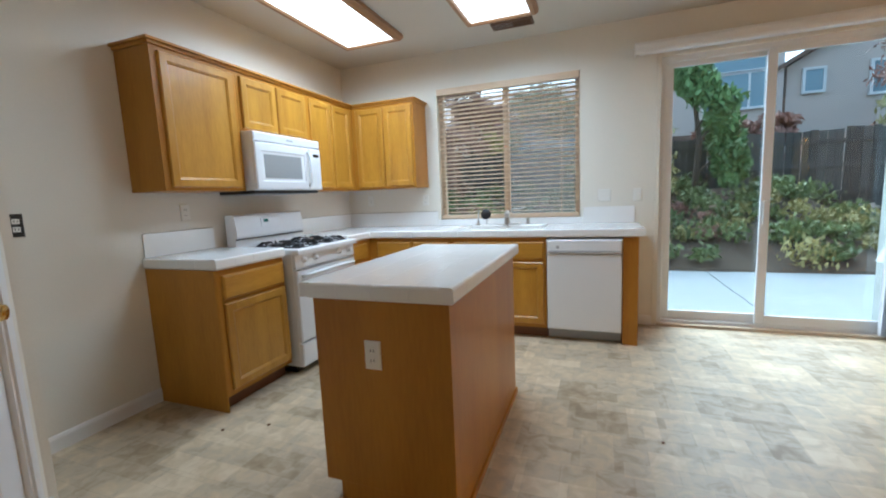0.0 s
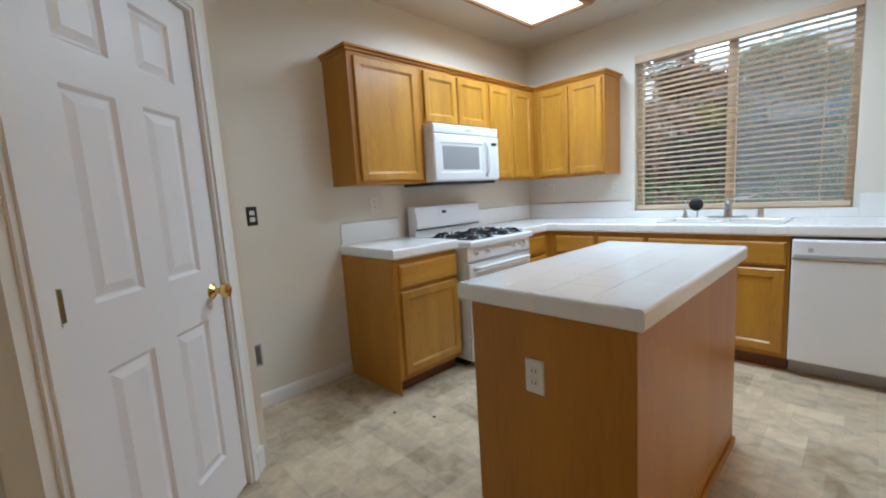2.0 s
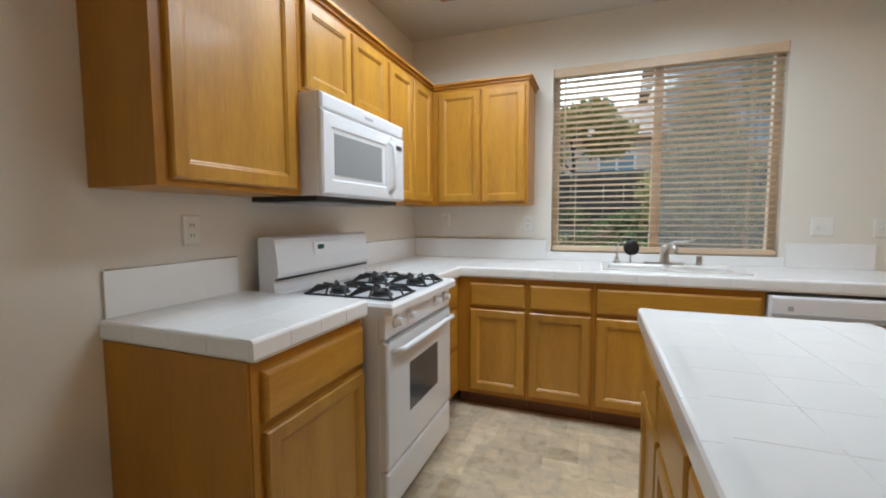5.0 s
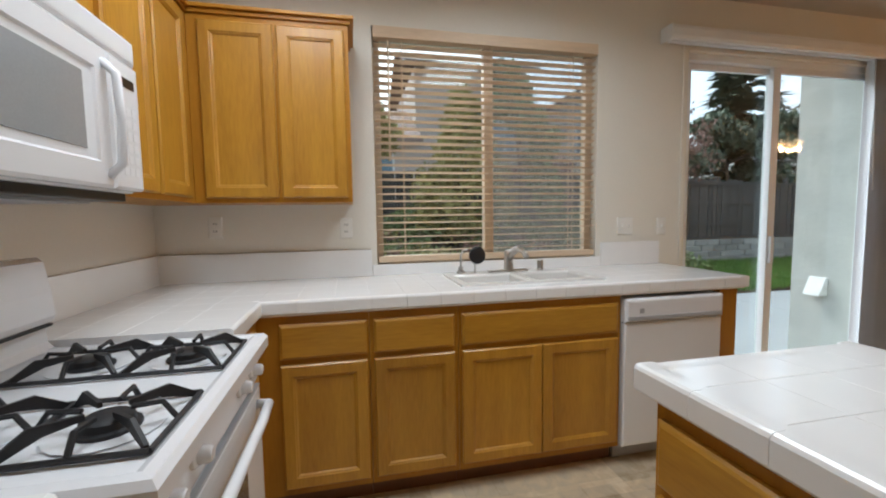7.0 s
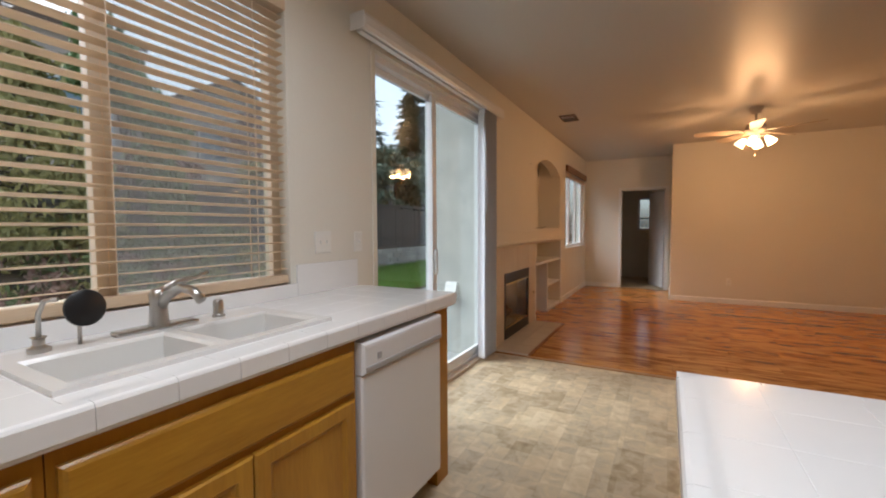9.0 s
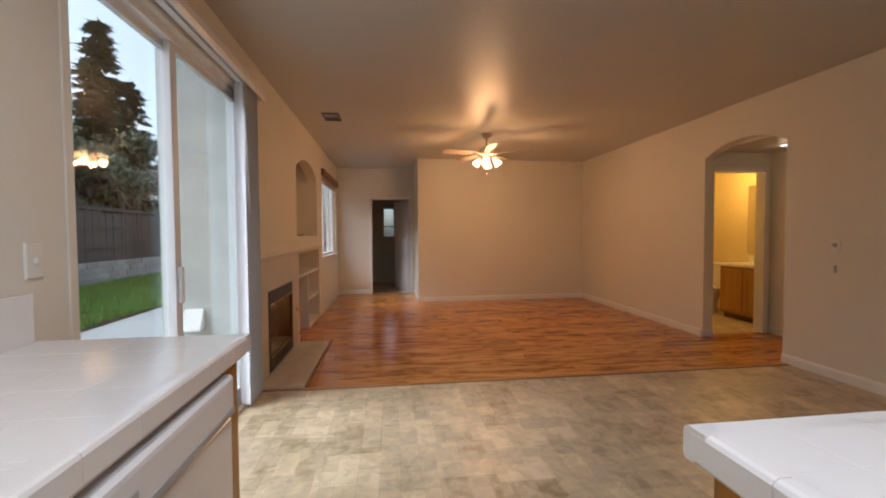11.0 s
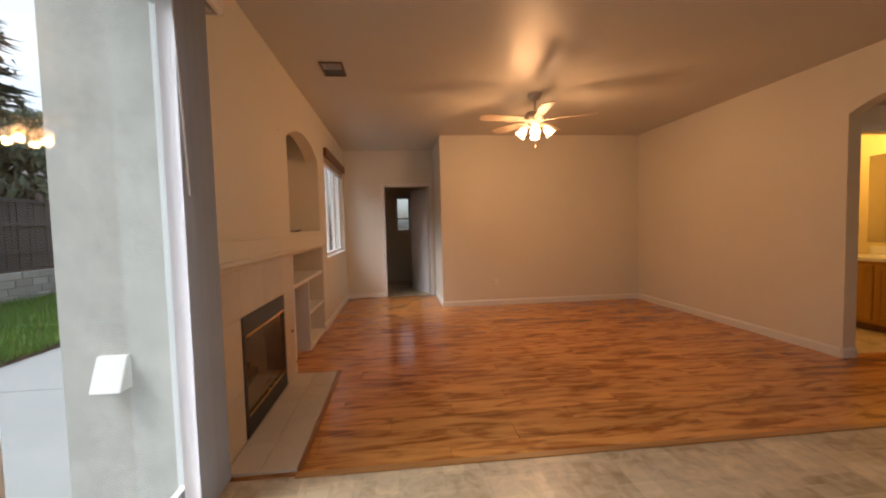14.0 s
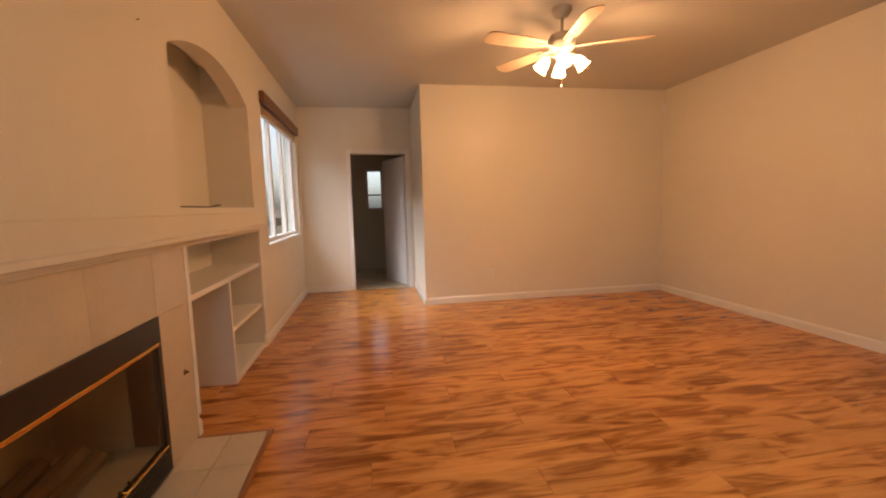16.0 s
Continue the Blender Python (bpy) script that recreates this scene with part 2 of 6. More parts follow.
M_STUCCO = mat("stucco", (0.60, 0.60, 0.56), 0.9, var=0.5, scale=5, bump=1.0, bscale=22)
M_PLATE = mat("plate_plastic", (0.78, 0.77, 0.72), 0.35)
M_VINYL = vinyl_mat()
M_PLANK = plank_mat()
M_PANEL = glow("light_diffuser", (1.0, 0.98, 0.93), 1.4)
M_BULB = glow("warm_lit_glass_shade", (1.0, 0.72, 0.40), 4.0)
M_FANB = mat("fan_blade_whitewash", (0.46, 0.37, 0.27), 0.4, var=0.3, scale=6, stretch=(1, 6, 1))
M_FANM = mat("fan_metal_white", (0.62, 0.56, 0.47), 0.35)


# ---- building blocks ----
WL = {}


def thing(name, loc, label, category, group="", kind=""):
    e = new(name)
    e.location = loc
    e.empty_display_size = 0.1
    WL[e] = Vector(loc)
    return tagged(e, label, category, group, kind)


def mesh(name, bm, material, parent=None, smooth=False):
    """An object from a bmesh in world coordinates, as a part of parent where one is given."""
    bmesh.ops.recalc_face_normals(bm, faces=bm.faces[:])
    off = WL.get(parent, Vector((0, 0, 0))) if parent else Vector((0, 0, 0))
    if off.length:
        bmesh.ops.translate(bm, verts=bm.verts[:], vec=-off)
    me = bpy.data.meshes.new(name)
    if smooth:
        for f in bm.faces:
            f.smooth = True
    bm.to_mesh(me)
    bm.free()
    me.materials.append(material)
    o = new(name, me)
    WL[o] = off
    if parent:
        o.parent = parent
    return o


def add_box(bm, x0, x1, y0, y1, z0, z1, bevel=0.0):
    r = bmesh.ops.create_cube(bm, size=1.0)
    vs = r["verts"]
    for v in vs:
        v.co = Vector((x0 + (v.co.x + 0.5) * (x1 - x0), y0 + (v.co.y + 0.5) * (y1 - y0), z0 + (v.co.z + 0.5) * (z1 - z0)))
    if bevel:
        es = list({e for v in vs for e in v.link_edges})
        bmesh.ops.bevel(bm, geom=es, offset=bevel, segments=2, profile=0.6, affect="EDGES", clamp_overlap=True)


def box(name, x0, x1, y0, y1, z0, z1, material, parent=None, bevel=0.0):
    bm = bmesh.new()
    add_box(bm, x0, x1, y0, y1, z0, z1, bevel)
    return mesh(name, bm, material, parent)


def boxes(name, items, material, parent=None, bevel=0.0):
    bm = bmesh.new()
    for it in items:
        add_box(bm, *it, bevel)
    return mesh(name, bm, material, parent)


def add_loft(bm, m, w, h, rings, closed=True):
    """Nested rectangles from a w x h sheet (inset, depth outwards), joined ring to ring. m maps x across, z up, -y outwards."""
    prev = None
    first = None
    for ins, d in rings:
        q = [bm.verts.new(m @ Vector(c)) for c in ((ins, -d, ins), (w - ins, -d, ins), (w - ins, -d, h - ins), (ins, -d, h - ins))]
        if prev:
            for k in range(4):
                bm.faces.new((prev[k], prev[(k + 1) % 4], q[(k + 1) % 4], q[k]))
        else:
            first = q
        prev = q
    bm.faces.new(prev)
    if closed:
        bm.faces.new(first[::-1])


def face_m(axis, x, y, z):
    """Frames for fronts: 'y' faces -y (x across), 'x' faces +x (y across), 'X' faces -x (y runs back)."""
    if axis == "y":
        return pose(x, y, z)
    if axis == "x":
        return pose(x, y, z, 0, 0, 90)
    return pose(x, y, z, 0, 0, -90)


def cab_door(axis, x, y, z, w, h, parent, name="door", rail=0.055):
    bm = bmesh.new()
    t = 0.02
    add_loft(bm, face_m(axis, x, y, z), w, h, [(0, 0), (0, t - 0.006), (0.006, t), (rail - 0.008, t), (rail - 0.003, t - 0.004), (rail, t - 0.004), (rail + 0.007, t - 0.011), (rail + 0.02, t - 0.011)])
    return mesh(name, bm, M_OAK, parent)


def cab_drawer(axis, x, y, z, w, h, parent):
    bm = bmesh.new()
    t = 0.02
    add_loft(bm, face_m(axis, x, y, z), w, h, [(0, 0), (0, t - 0.009), (0.005, t - 0.004), (0.012, t), (0.02, t)])
    return mesh("drawer_front", bm, M_OAKH if axis == "y" else M_OAKX, parent)


M_OAKX = mat("honey_oak_along", (0.51, 0.262, 0.026), 0.34, var=0.75, scale=3.0, bump=0.10, bscale=34, stretch=(3.2, 0.42, 3.2), dark=(0.32, 0.138, 0.011), rand=0.08, coat=0.15)


def add_tube(bm, pts, r, seg=10, caps=True):
    """A round tube through points."""
    rings = []
    for i, p in enumerate(pts):
        p = Vector(p)
        d = (Vector(pts[min(i + 1, len(pts) - 1)]) - Vector(pts[max(i - 1, 0)])).normalized()
        u = d.orthogonal().normalized() if i == 0 else (rings[-1][1] - d * rings[-1][1].dot(d)).normalized()
        v = d.cross(u)
        rr = r[i] if isinstance(r, (list, tuple)) else r
        rings.append(([bm.verts.new(p + (u * math.cos(2 * math.pi * k / seg) + v * math.sin(2 * math.pi * k / seg)) * rr) for k in range(seg)], u))
    for (a, _), (b, _) in zip(rings, rings[1:]):
        for k in range(seg):
            bm.faces.new((a[k], a[(k + 1) % seg], b[(k + 1) % seg], b[k]))
    if caps:
        bm.faces.new(rings[0][0][::-1])
        bm.faces.new(rings[-1][0])


def tube(name, pts, r, material, parent=None, seg=10):
    bm = bmesh.new()
    add_tube(bm, pts, r, seg)
    return mesh(name, bm, material, parent, True)


def add_turned(bm, c, axis, prof, seg=18):
    """A turned shape: prof is (radius, distance along axis)."""
    axis = Vector(axis).normalized()
    add_tube(bm, [Vector(c) + axis * d for _, d in prof], [max(r, 0.0004) for r, _ in prof], seg)


def turned(name, c, axis, prof, material, parent=None, seg=18):
    bm = bmesh.new()
    axis = Vector(axis).normalized()
    u = axis.orthogonal().normalized()
    v = axis.cross(u)
    rings = [[bm.verts.new(Vector(c) + axis * d + (u * math.cos(2 * math.pi * k / seg) + v * math.sin(2 * math.pi * k / seg)) * max(r, 0.0004)) for k in range(seg)] for r, d in prof]
    for a, b in zip(rings, rings[1:]):
        for k in range(seg):
            bm.faces.new((a[k], a[(k + 1) % seg], b[(k + 1) % seg], b[k]))
    bm.faces.new(rings[0][::-1])
    bm.faces.new(rings[-1])
    o = mesh(name, bm, material, parent, True)
    md = o.modifiers.new("edge", "EDGE_SPLIT")
    md.split_angle = radians(40)
    return o


def arch_strip(bm, x0, x1, zs, zc, ztop, y0, y1, n=20):
    """The wall over an opening whose head is a flat arc from zs at the sides to zc in the middle."""
    w, rise = (x1 - x0) / 2, zc - zs
    R = (w * w + rise * rise) / (2 * rise)
    cx, cz = (x0 + x1) / 2, zc - R
    pts = []
    for i in range(n + 1):
        x = x0 + (x1 - x0) * i / n
        pts.append((x, cz + math.sqrt(max(R * R - (x - cx) ** 2, 0))))
    rows = [[bm.verts.new(p) for p in ((x, y0, z), (x, y0, ztop), (x, y1, ztop), (x, y1, z))] for x, z in pts]
    for a, b in zip(rows, rows[1:]):
        for k in range(4):
            bm.faces.new((a[k], a[(k + 1) % 4], b[(k + 1) % 4], b[k]))
    bm.faces.new(rows[0][::-1])
    bm.faces.new(rows[-1])


def structure(o, label=""):
    return tagged(o, label, kind="structure")


# ---- shell ----
H = 2.73
YB, XL, YR = 4.15, -2.72, -0.82
T = 0.14
structure(box("floor_kitchen", XL - T, 2.40, YR - 1.2, YB + T, -0.12, 0.0, M_VINYL), "mottled beige sheet vinyl kitchen floor")
floor2 = structure(box("floor_family_room", 2.40, 8.05, YR - 1.2, YB + T + 0.4, -0.12, -0.012, M_OAKD), "reddish brown laminate plank floor")
structure(box("ceiling", XL - T, 8.1, -2.6, YB + T, H, H + 0.15, M_CEIL), "off-white painted ceiling with a slight sheen, colour dimmed against lamp spill")
structure(box("wall_west", XL - T, XL, -2.6, YB + T, 0, H, M_WALL), "off-white painted kitchen wall")
# north wall with kitchen window, sliding door, fireplace, niche, shelves and family room window
WX0, WX1, WZ0, WZ1 = -1.58, -0.16, 1.02, 2.37
SX0, SX1, SZ1 = 0.51, 2.30, 2.385
NX0, NX1, NZ0, NZS, NZC = 4.05, 5.47, 1.28, 2.13, 2.30
VX0, VX1, VZ0, VZ1 = 5.92, 7.75, 0.92, 2.30
FX0, FX1, FZ0, FZ1 = 2.78, 3.68, 0.03, 0.775
CX0, CX1, CZ1 = 4.05, 5.52, 1.085
bm = bmesh.new()
Y0, Y1 = YB, YB + T
for a in ((XL, WX0, 0, H), (WX0, WX1, 0, WZ0), (WX0, WX1, WZ1, H), (WX1, SX0, 0, H), (SX0, SX1, SZ1, H), (SX1, FX0, 0, H), (FX0, FX1, 0, FZ0), (FX0, FX1, FZ1, H), (FX1, NX0, 0, H),
          (NX0, NX1, CZ1, NZ0), (NX1, CX1, CZ1, H), (CX1, VX0, 0, H), (VX0, VX1, 0, VZ0), (VX0, VX1, VZ1, H), (VX1, 7.98, 0, H)):
    add_box(bm, a[0], a[1], Y0, Y1, a[2], a[3])
arch_strip(bm, NX0, NX1, NZS, NZC, H, Y0, Y1)
structure(mesh("wall_north", bm, M_WALL), "off-white painted wall with windows and sliding door")
structure(boxes("niche_lining", [(NX0 - 0.02, NX1 + 0.02, Y1 + 0.22, Y1 + 0.26, NZ0 - 0.03, 2.5), (NX0 - 0.04, NX0, Y1, Y1 + 0.22, NZ0 - 0.03, 2.5), (NX1, NX1 + 0.04, Y1, Y1 + 0.22, NZ0 - 0.03, 2.5),
                                 (NX0, NX1, Y1, Y1 + 0.22, NZ0 - 0.03, NZ0), (NX0, NX1, Y1, Y1 + 0.22, 2.46, 2.5)], M_WALL), "recessed arched wall niche above the mantel")
# east end
structure(box("wall_east_block", 6.74, 7.98 + T, -2.6, 2.50, 0, H, M_WALL), "off-white wall end beside the hall")
structure(boxes("wall_east_hall", [(7.98, 8.1, 3.42, YB + T, 0, H), (7.98, 8.1, 2.50, 2.60, 0, H), (7.98, 8.1, 2.60, 3.42, 2.06, H)], M_WALL), "hall wall with a doorway to the laundry")
structure(boxes("wall_laundry", [(8.1, 10.3, YB, YB + T, 0, H), (8.1, 10.3, 1.2, 1.3, 0, H), (10.2, 10.3, 1.3, 2.88, 0, H), (10.2, 10.3, 3.24, YB, 0, H), (10.2, 10.3, 2.88, 3.24, 0, 1.2), (10.2, 10.3, 2.88, 3.24, 2.04, H), (8.1, 8.12, 1.3, 2.5, 0, H)], M_WALL), "laundry room walls")
structure(box("ceiling_laundry", 8.1, 10.3, 1.2, YB + T, H, H + 0.1, M_CEIL))
structure(box("floor_laundry", 8.05, 10.3, 1.2, YB + T, -0.12, -0.002, M_VINYL), "pale vinyl laundry floor")
# south wall with arch
AX0, AX1 = 2.47, 3.52
bm = bmesh.new()
add_box(bm, -1.52, AX0, YR - 0.13, YR, 0, H)
add_box(bm, AX1, 6.74, YR - 0.13, YR, 0, H)
arch_strip(bm, AX0, AX1, 2.20, 2.335, H, YR - 0.13, YR)
structure(mesh("wall_south", bm, M_WALL), "off-white painted wall with an arched opening")
BX = 3.58
structure(boxes("wall_hallway", [(BX, BX + 0.12, YR - 0.98, YR - 0.88, 0, H), (BX, BX + 0.12, YR - 0.15, YR - 0.13, 0, H), (BX, BX + 0.12, YR - 0.88, YR - 0.15, 2.06, H), (2.2, BX + 0.12, -1.93, -1.82, 0, H), (2.2, 2.3, -1.82, YR - 0.13, 0, H)], M_WALL), "small hallway walls outside the bathroom")
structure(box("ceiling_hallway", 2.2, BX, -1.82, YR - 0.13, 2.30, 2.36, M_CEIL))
# wall colour includes the yellow cast of the bathroom bulbs
structure(boxes("wall_bathroom", [(5.6, 5.7, -3.0, YR - 0.13, 0, H), (BX + 0.12, 5.6, -3.0, -2.9, 0, H), (BX, BX + 0.12, -3.0, -1.93, 0, H)], mat("bathroom_paint", (0.72, 0.62, 0.36), 0.5, var=0.1)), "bathroom walls with the lamp's warm yellow in their colour")
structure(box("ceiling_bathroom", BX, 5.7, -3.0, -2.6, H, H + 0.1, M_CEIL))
structure(box("floor_bathroom", BX + 0.02, 5.7, -3.0, YR - 0.13, -0.1, 0.004, M_VINYL), "pale vinyl bathroom floor")
# pantry: a corner box with a diagonal door
structure(box("wall_pantry_back", XL, -2.12, 0.80, 0.90, 0, H, M_WALL), "pantry side wall")
structure(box("wall_pantry_side", -1.62, -1.52, -2.6, 0.14, 0, H, M_WALL), "pantry side wall")
structure(box("wall_behind", -1.52, AX0, -2.6, -2.5, 0, H, M_WALL))


# ---- pantry door on the diagonal ----
def panelled_slab(name, w, h, t, cells, material, parent):
    """A moulded slab door with raised panels: x across from 0, z up, front at y = -t."""
    xs = sorted({0, w, *[c[0] for c in cells], *[c[1] for c in cells]})
    zs = sorted({0, h, *[c[2] for c in cells], *[c[3] for c in cells]})
    bm = bmesh.new()
    for xa, xb in zip(xs, xs[1:]):
        for za, zb in zip(zs, zs[1:]):
            if any(c[0] <= xa and xb <= c[1] and c[2] <= za and zb <= c[3] for c in cells):
                continue
            bm.faces.new([bm.verts.new(p) for p in ((xa, -t, za), (xb, -t, za), (xb, -t, zb), (xa, -t, zb))])
    for c in cells:
        add_loft(bm, pose(c[0], 0, c[2]), c[1] - c[0], c[3] - c[2], [(0, t), (0.012, t - 0.011), (0.018, t - 0.011), (0.045, t - 0.002), (0.05, t - 0.002)], closed=False)
    bmesh.ops.remove_doubles(bm, verts=bm.verts[:], dist=0.0005)
    add_box(bm, 0.0, w, -t + 0.014, 0, 0, h)
    for q in (((0, -t, 0), (w, -t, 0), (w, -t + 0.014, 0), (0, -t + 0.014, 0)), ((0, -t, h), (w, -t, h), (w, -t + 0.014, h), (0, -t + 0.014, h)),
              ((0, -t, 0), (0, -t, h), (0, -t + 0.014, h), (0, -t + 0.014, 0)), ((w, -t, 0), (w, -t, h), (w, -t + 0.014, h), (w, -t + 0.014, 0))):
        bm.faces.new([bm.verts.new(p) for p in q])
    return mesh(name, bm, material, parent)


def six_panel(w):
    a, b = 0.125, 0.315
    cols = ((a * w / 0.745, b * w / 0.745), (w - b * w / 0.745, w - a * w / 0.745))
    return [(c0, c1, z0, z1) for c0, c1 in cols for z0, z1 in ((0.22, 0.82), (1.02, 1.62), (1.735, 1.95))]


def knob(parent, x, y, z, out):
    turned("knob", (x, y, z), (0, out, 0), [(0.032, 0), (0.032, 0.004), (0.02, 0.012), (0.012, 0.018), (0.012, 0.036), (0.026, 0.046), (0.03, 0.058), (0.026, 0.070), (0.012, 0.075)], M_BRASS, parent)


DW = 0.745
pantry = thing("pantry_door", (0, 0, 0), "closed white six-panel pantry door with a brass knob", "door")
panelled_slab("panel_slab", DW, 2.05, 0.035, six_panel(DW), M_DOOR, pantry)
knob(pantry, DW - 0.07, -0.035, 0.925, -1)
for z in (0.25, 1.04, 1.83):
    boxes("hinge", [(0.002, 0.03, -0.0385, -0.034, z - 0.045, z + 0.045)], M_BRONZE, pantry, 0.002)
    tube("hinge_pin", [(0, -0.046, z - 0.05), (0, -0.046, z + 0.05)], 0.006, M_BRONZE, pantry, 8)
pantry.matrix_world = pose(-1.523, 0.213, 0.012, 0, 0, 135)
jamb = structure(boxes("door_casing", [(-0.075, -0.004, -0.055, 0.05, 0, 2.13), (DW + 0.004, DW + 0.075, -0.055, 0.05, 0, 2.13), (-0.004, DW + 0.004, -0.055, 0.05, 2.066, 2.13),
                                       (-0.060, -0.018, -0.064, -0.05, 0, 2.13), (DW + 0.018, DW + 0.06, -0.064, -0.05, 0, 2.13), (-0.018, DW + 0.018, -0.064, -0.05, 2.08, 2.115)], M_TRIM), "white moulded door casing")
over = structure(boxes("wall_pantry_front", [(-0.11, DW + 0.13, -0.045, 0.05, 2.13, H), (DW + 0.075, DW + 0.13, -0.045, 0.05, 0, 2.13), (-0.11, -0.075, -0.045, 0.05, 0, 2.13)], M_WALL), "diagonal pantry wall above the door")
plinth = structure(boxes("casing_plinth", [(DW + 0.07, DW + 0.135, -0.06, -0.044, 0, 0.11)], M_TRIM), "white baseboard end beside the pantry door")
for o in (jamb, over, plinth):
    o.matrix_world = pose(-1.523, 0.213, 0, 0, 0, 135)

# ---- kitchen cabinets ----
ZT, ZU = 0.96, 0.893      # top of the counter, top of the cabinet boxes
XF, YF = -2.12, 3.54      # fronts of the west and north runs


def base_unit(name, x0, x1, y0, y1, axis, label, group="base cabinets", toe=True):
    """Carcass with a recessed toe kick; returns the empty."""
    c = thing(name, ((x0 + x1) / 2, (y0 + y1) / 2, 0), label, "cabinet", group)
    box("body", x0, x1, y0, y1, 0.10, ZU, M_OAKP, c, 0.0015)
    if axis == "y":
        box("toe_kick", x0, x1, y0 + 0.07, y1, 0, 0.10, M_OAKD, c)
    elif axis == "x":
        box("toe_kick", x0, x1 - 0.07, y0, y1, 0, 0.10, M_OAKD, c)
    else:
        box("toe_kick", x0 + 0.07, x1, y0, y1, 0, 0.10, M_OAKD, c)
    return c


c = base_unit("base_cabinet", XL + 0.002, XF, 1.765, 2.325, "x", "honey oak base cabinet with drawer beside the stove")
box("end_panel", XL + 0.002, XF - 0.004, 1.757, 1.765, 0.0, ZU, M_OAKP, c, 0.001)
cab_drawer("x", XF, 1.80, 0.705, 0.515, 0.15, c)
cab_door("x", XF, 1.80, 0.135, 0.515, 0.545, c)
c = base_unit("base_cabinet", XL + 0.002, XF, 3.11, YF + 0.06, "x", "narrow honey oak drawer cabinet between stove and corner")
for z, h in ((0.705, 0.15), (0.43, 0.25), (0.14, 0.27)):
    cab_drawer("x", XF, 3.14, z, 0.33, h, c)
c = base_unit("base_cabinet", XF + 0.0, -1.66, YF, YB - 0.002, "y", "honey oak base cabinet in the corner with drawer and door")
cab_drawer("y", -2.03, YF, 0.705, 0.36, 0.15, c)
cab_door("y", -2.03, YF, 0.135, 0.36, 0.545, c)
c = base_unit("base_cabinet", -1.658, -1.256, YF, YB - 0.002, "y", "honey oak base cabinet with one drawer and one door")
cab_drawer("y", -1.64, YF, 0.705, 0.365, 0.15, c)
cab_door("y", -1.64, YF, 0.135, 0.365, 0.545, c)
c = thing("sink_cabinet", (-0.83, 3.8, 0), "honey oak sink base cabinet with two doors", "cabinet", "base cabinets")
boxes("body", [(-1.254, -0.41, YF, YF + 0.03, 0.10, ZU), (-1.254, -1.235, YF + 0.03, YB - 0.002, 0.1, ZU), (-0.43, -0.41, YF + 0.03, YB - 0.002, 0.1, ZU), (-1.235, -0.43, YF + 0.03, YB - 0.002, 0.1, 0.12)], M_OAKP, c)
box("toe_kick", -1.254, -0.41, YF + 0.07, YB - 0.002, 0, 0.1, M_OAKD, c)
cab_drawer("y", -1.24, YF, 0.705, 0.81, 0.15, c)
cab_door("y", -1.24, YF, 0.135, 0.398, 0.545, c)
cab_door("y", -0.838, YF, 0.135, 0.408, 0.545, c)
box("end_panel", 0.190, 0.305, YF - 0.0, YB - 0.002, 0.0, ZU, M_OAKP, thing("cabinet_end_panel", (0.25, 3.85, 0), "honey oak end panel beside the dishwasher", "cabinet panel"), 0.002)

# dishwasher
d = thing("dishwasher", (-0.11, 3.8, 0), "white built-in dishwasher with a grey toe panel", "dishwasher")
box("tub", -0.403, 0.185, YF + 0.01, YB - 0.01, 0.09, 0.875, M_APPG, d)
bm = bmesh.new()
add_loft(bm, face_m("y", -0.401, YF + 0.01, 0.105), 0.584, 0.645, [(0, 0), (0, 0.03), (0.006, 0.036), (0.02, 0.037)])
mesh("door_panel", bm, M_APPL, d)
bm = bmesh.new()
add_loft(bm, face_m("y", -0.401, YF + 0.01, 0.755), 0.584, 0.12, [(0, 0), (0, 0.035), (0.008, 0.045), (0.018, 0.047)])
mesh("control_panel", bm, M_APPL, d)
box("handle_lip", -0.39, 0.172, YF - 0.040, YF - 0.032, 0.765, 0.785, M_APPG, d, 0.003)
box("badge", -0.325, -0.30, YF - 0.0395, YF - 0.0365, 0.80, 0.825, M_APPG, d, 0.002)
box("toe_panel", -0.40, 0.183, YF + 0.06, YF + 0.075, 0.005, 0.095, M_APPG, d)


# counters: a substrate with white tiles set on it and rounded edge tiles
def tile_top(parent, x0, x1, y0, y1, z, cut=None, step=0.152, ox=0.0, oy=0.0):
    """White square tiles on grout, with an optional cut-out."""
    g = 0.0012
    cache = {}
    x = x0
    while x < x1 - 0.01:
        xe = min(x + step, x1)
        y = y0
        while y < y1 - 0.01:
            ye = min(y + step, y1)
            if not (cut and x > cut[0] - 0.08 and xe < cut[1] + 0.08 and y > cut[2] - 0.08 and ye < cut[3] + 0.08):
                key = (round(xe - x, 3), round(ye - y, 3))
                if key not in cache:
                    bm = bmesh.new()
                    w, h = key[0] - g, key[1] - g
                    add_loft(bm, pose(-w / 2, -h / 2, 0, -90), w, h, [(0, 0), (0, 0.0050), (0.0007, 0.0055)], closed=False)
                    bmesh.ops.recalc_face_normals(bm, faces=bm.faces[:])
                    me = bpy.data.meshes.new("tile")
                    bm.to_mesh(me)
                    bm.free()
                    me.materials.append(M_TILE)
                    cache[key] = me
                PENDING.append((parent, cache[key], Vector(((x + xe) / 2, (y + ye) / 2, z - 0.0055))))
            y = ye
        x = xe


PENDING = []
EDGE_T = 0.06


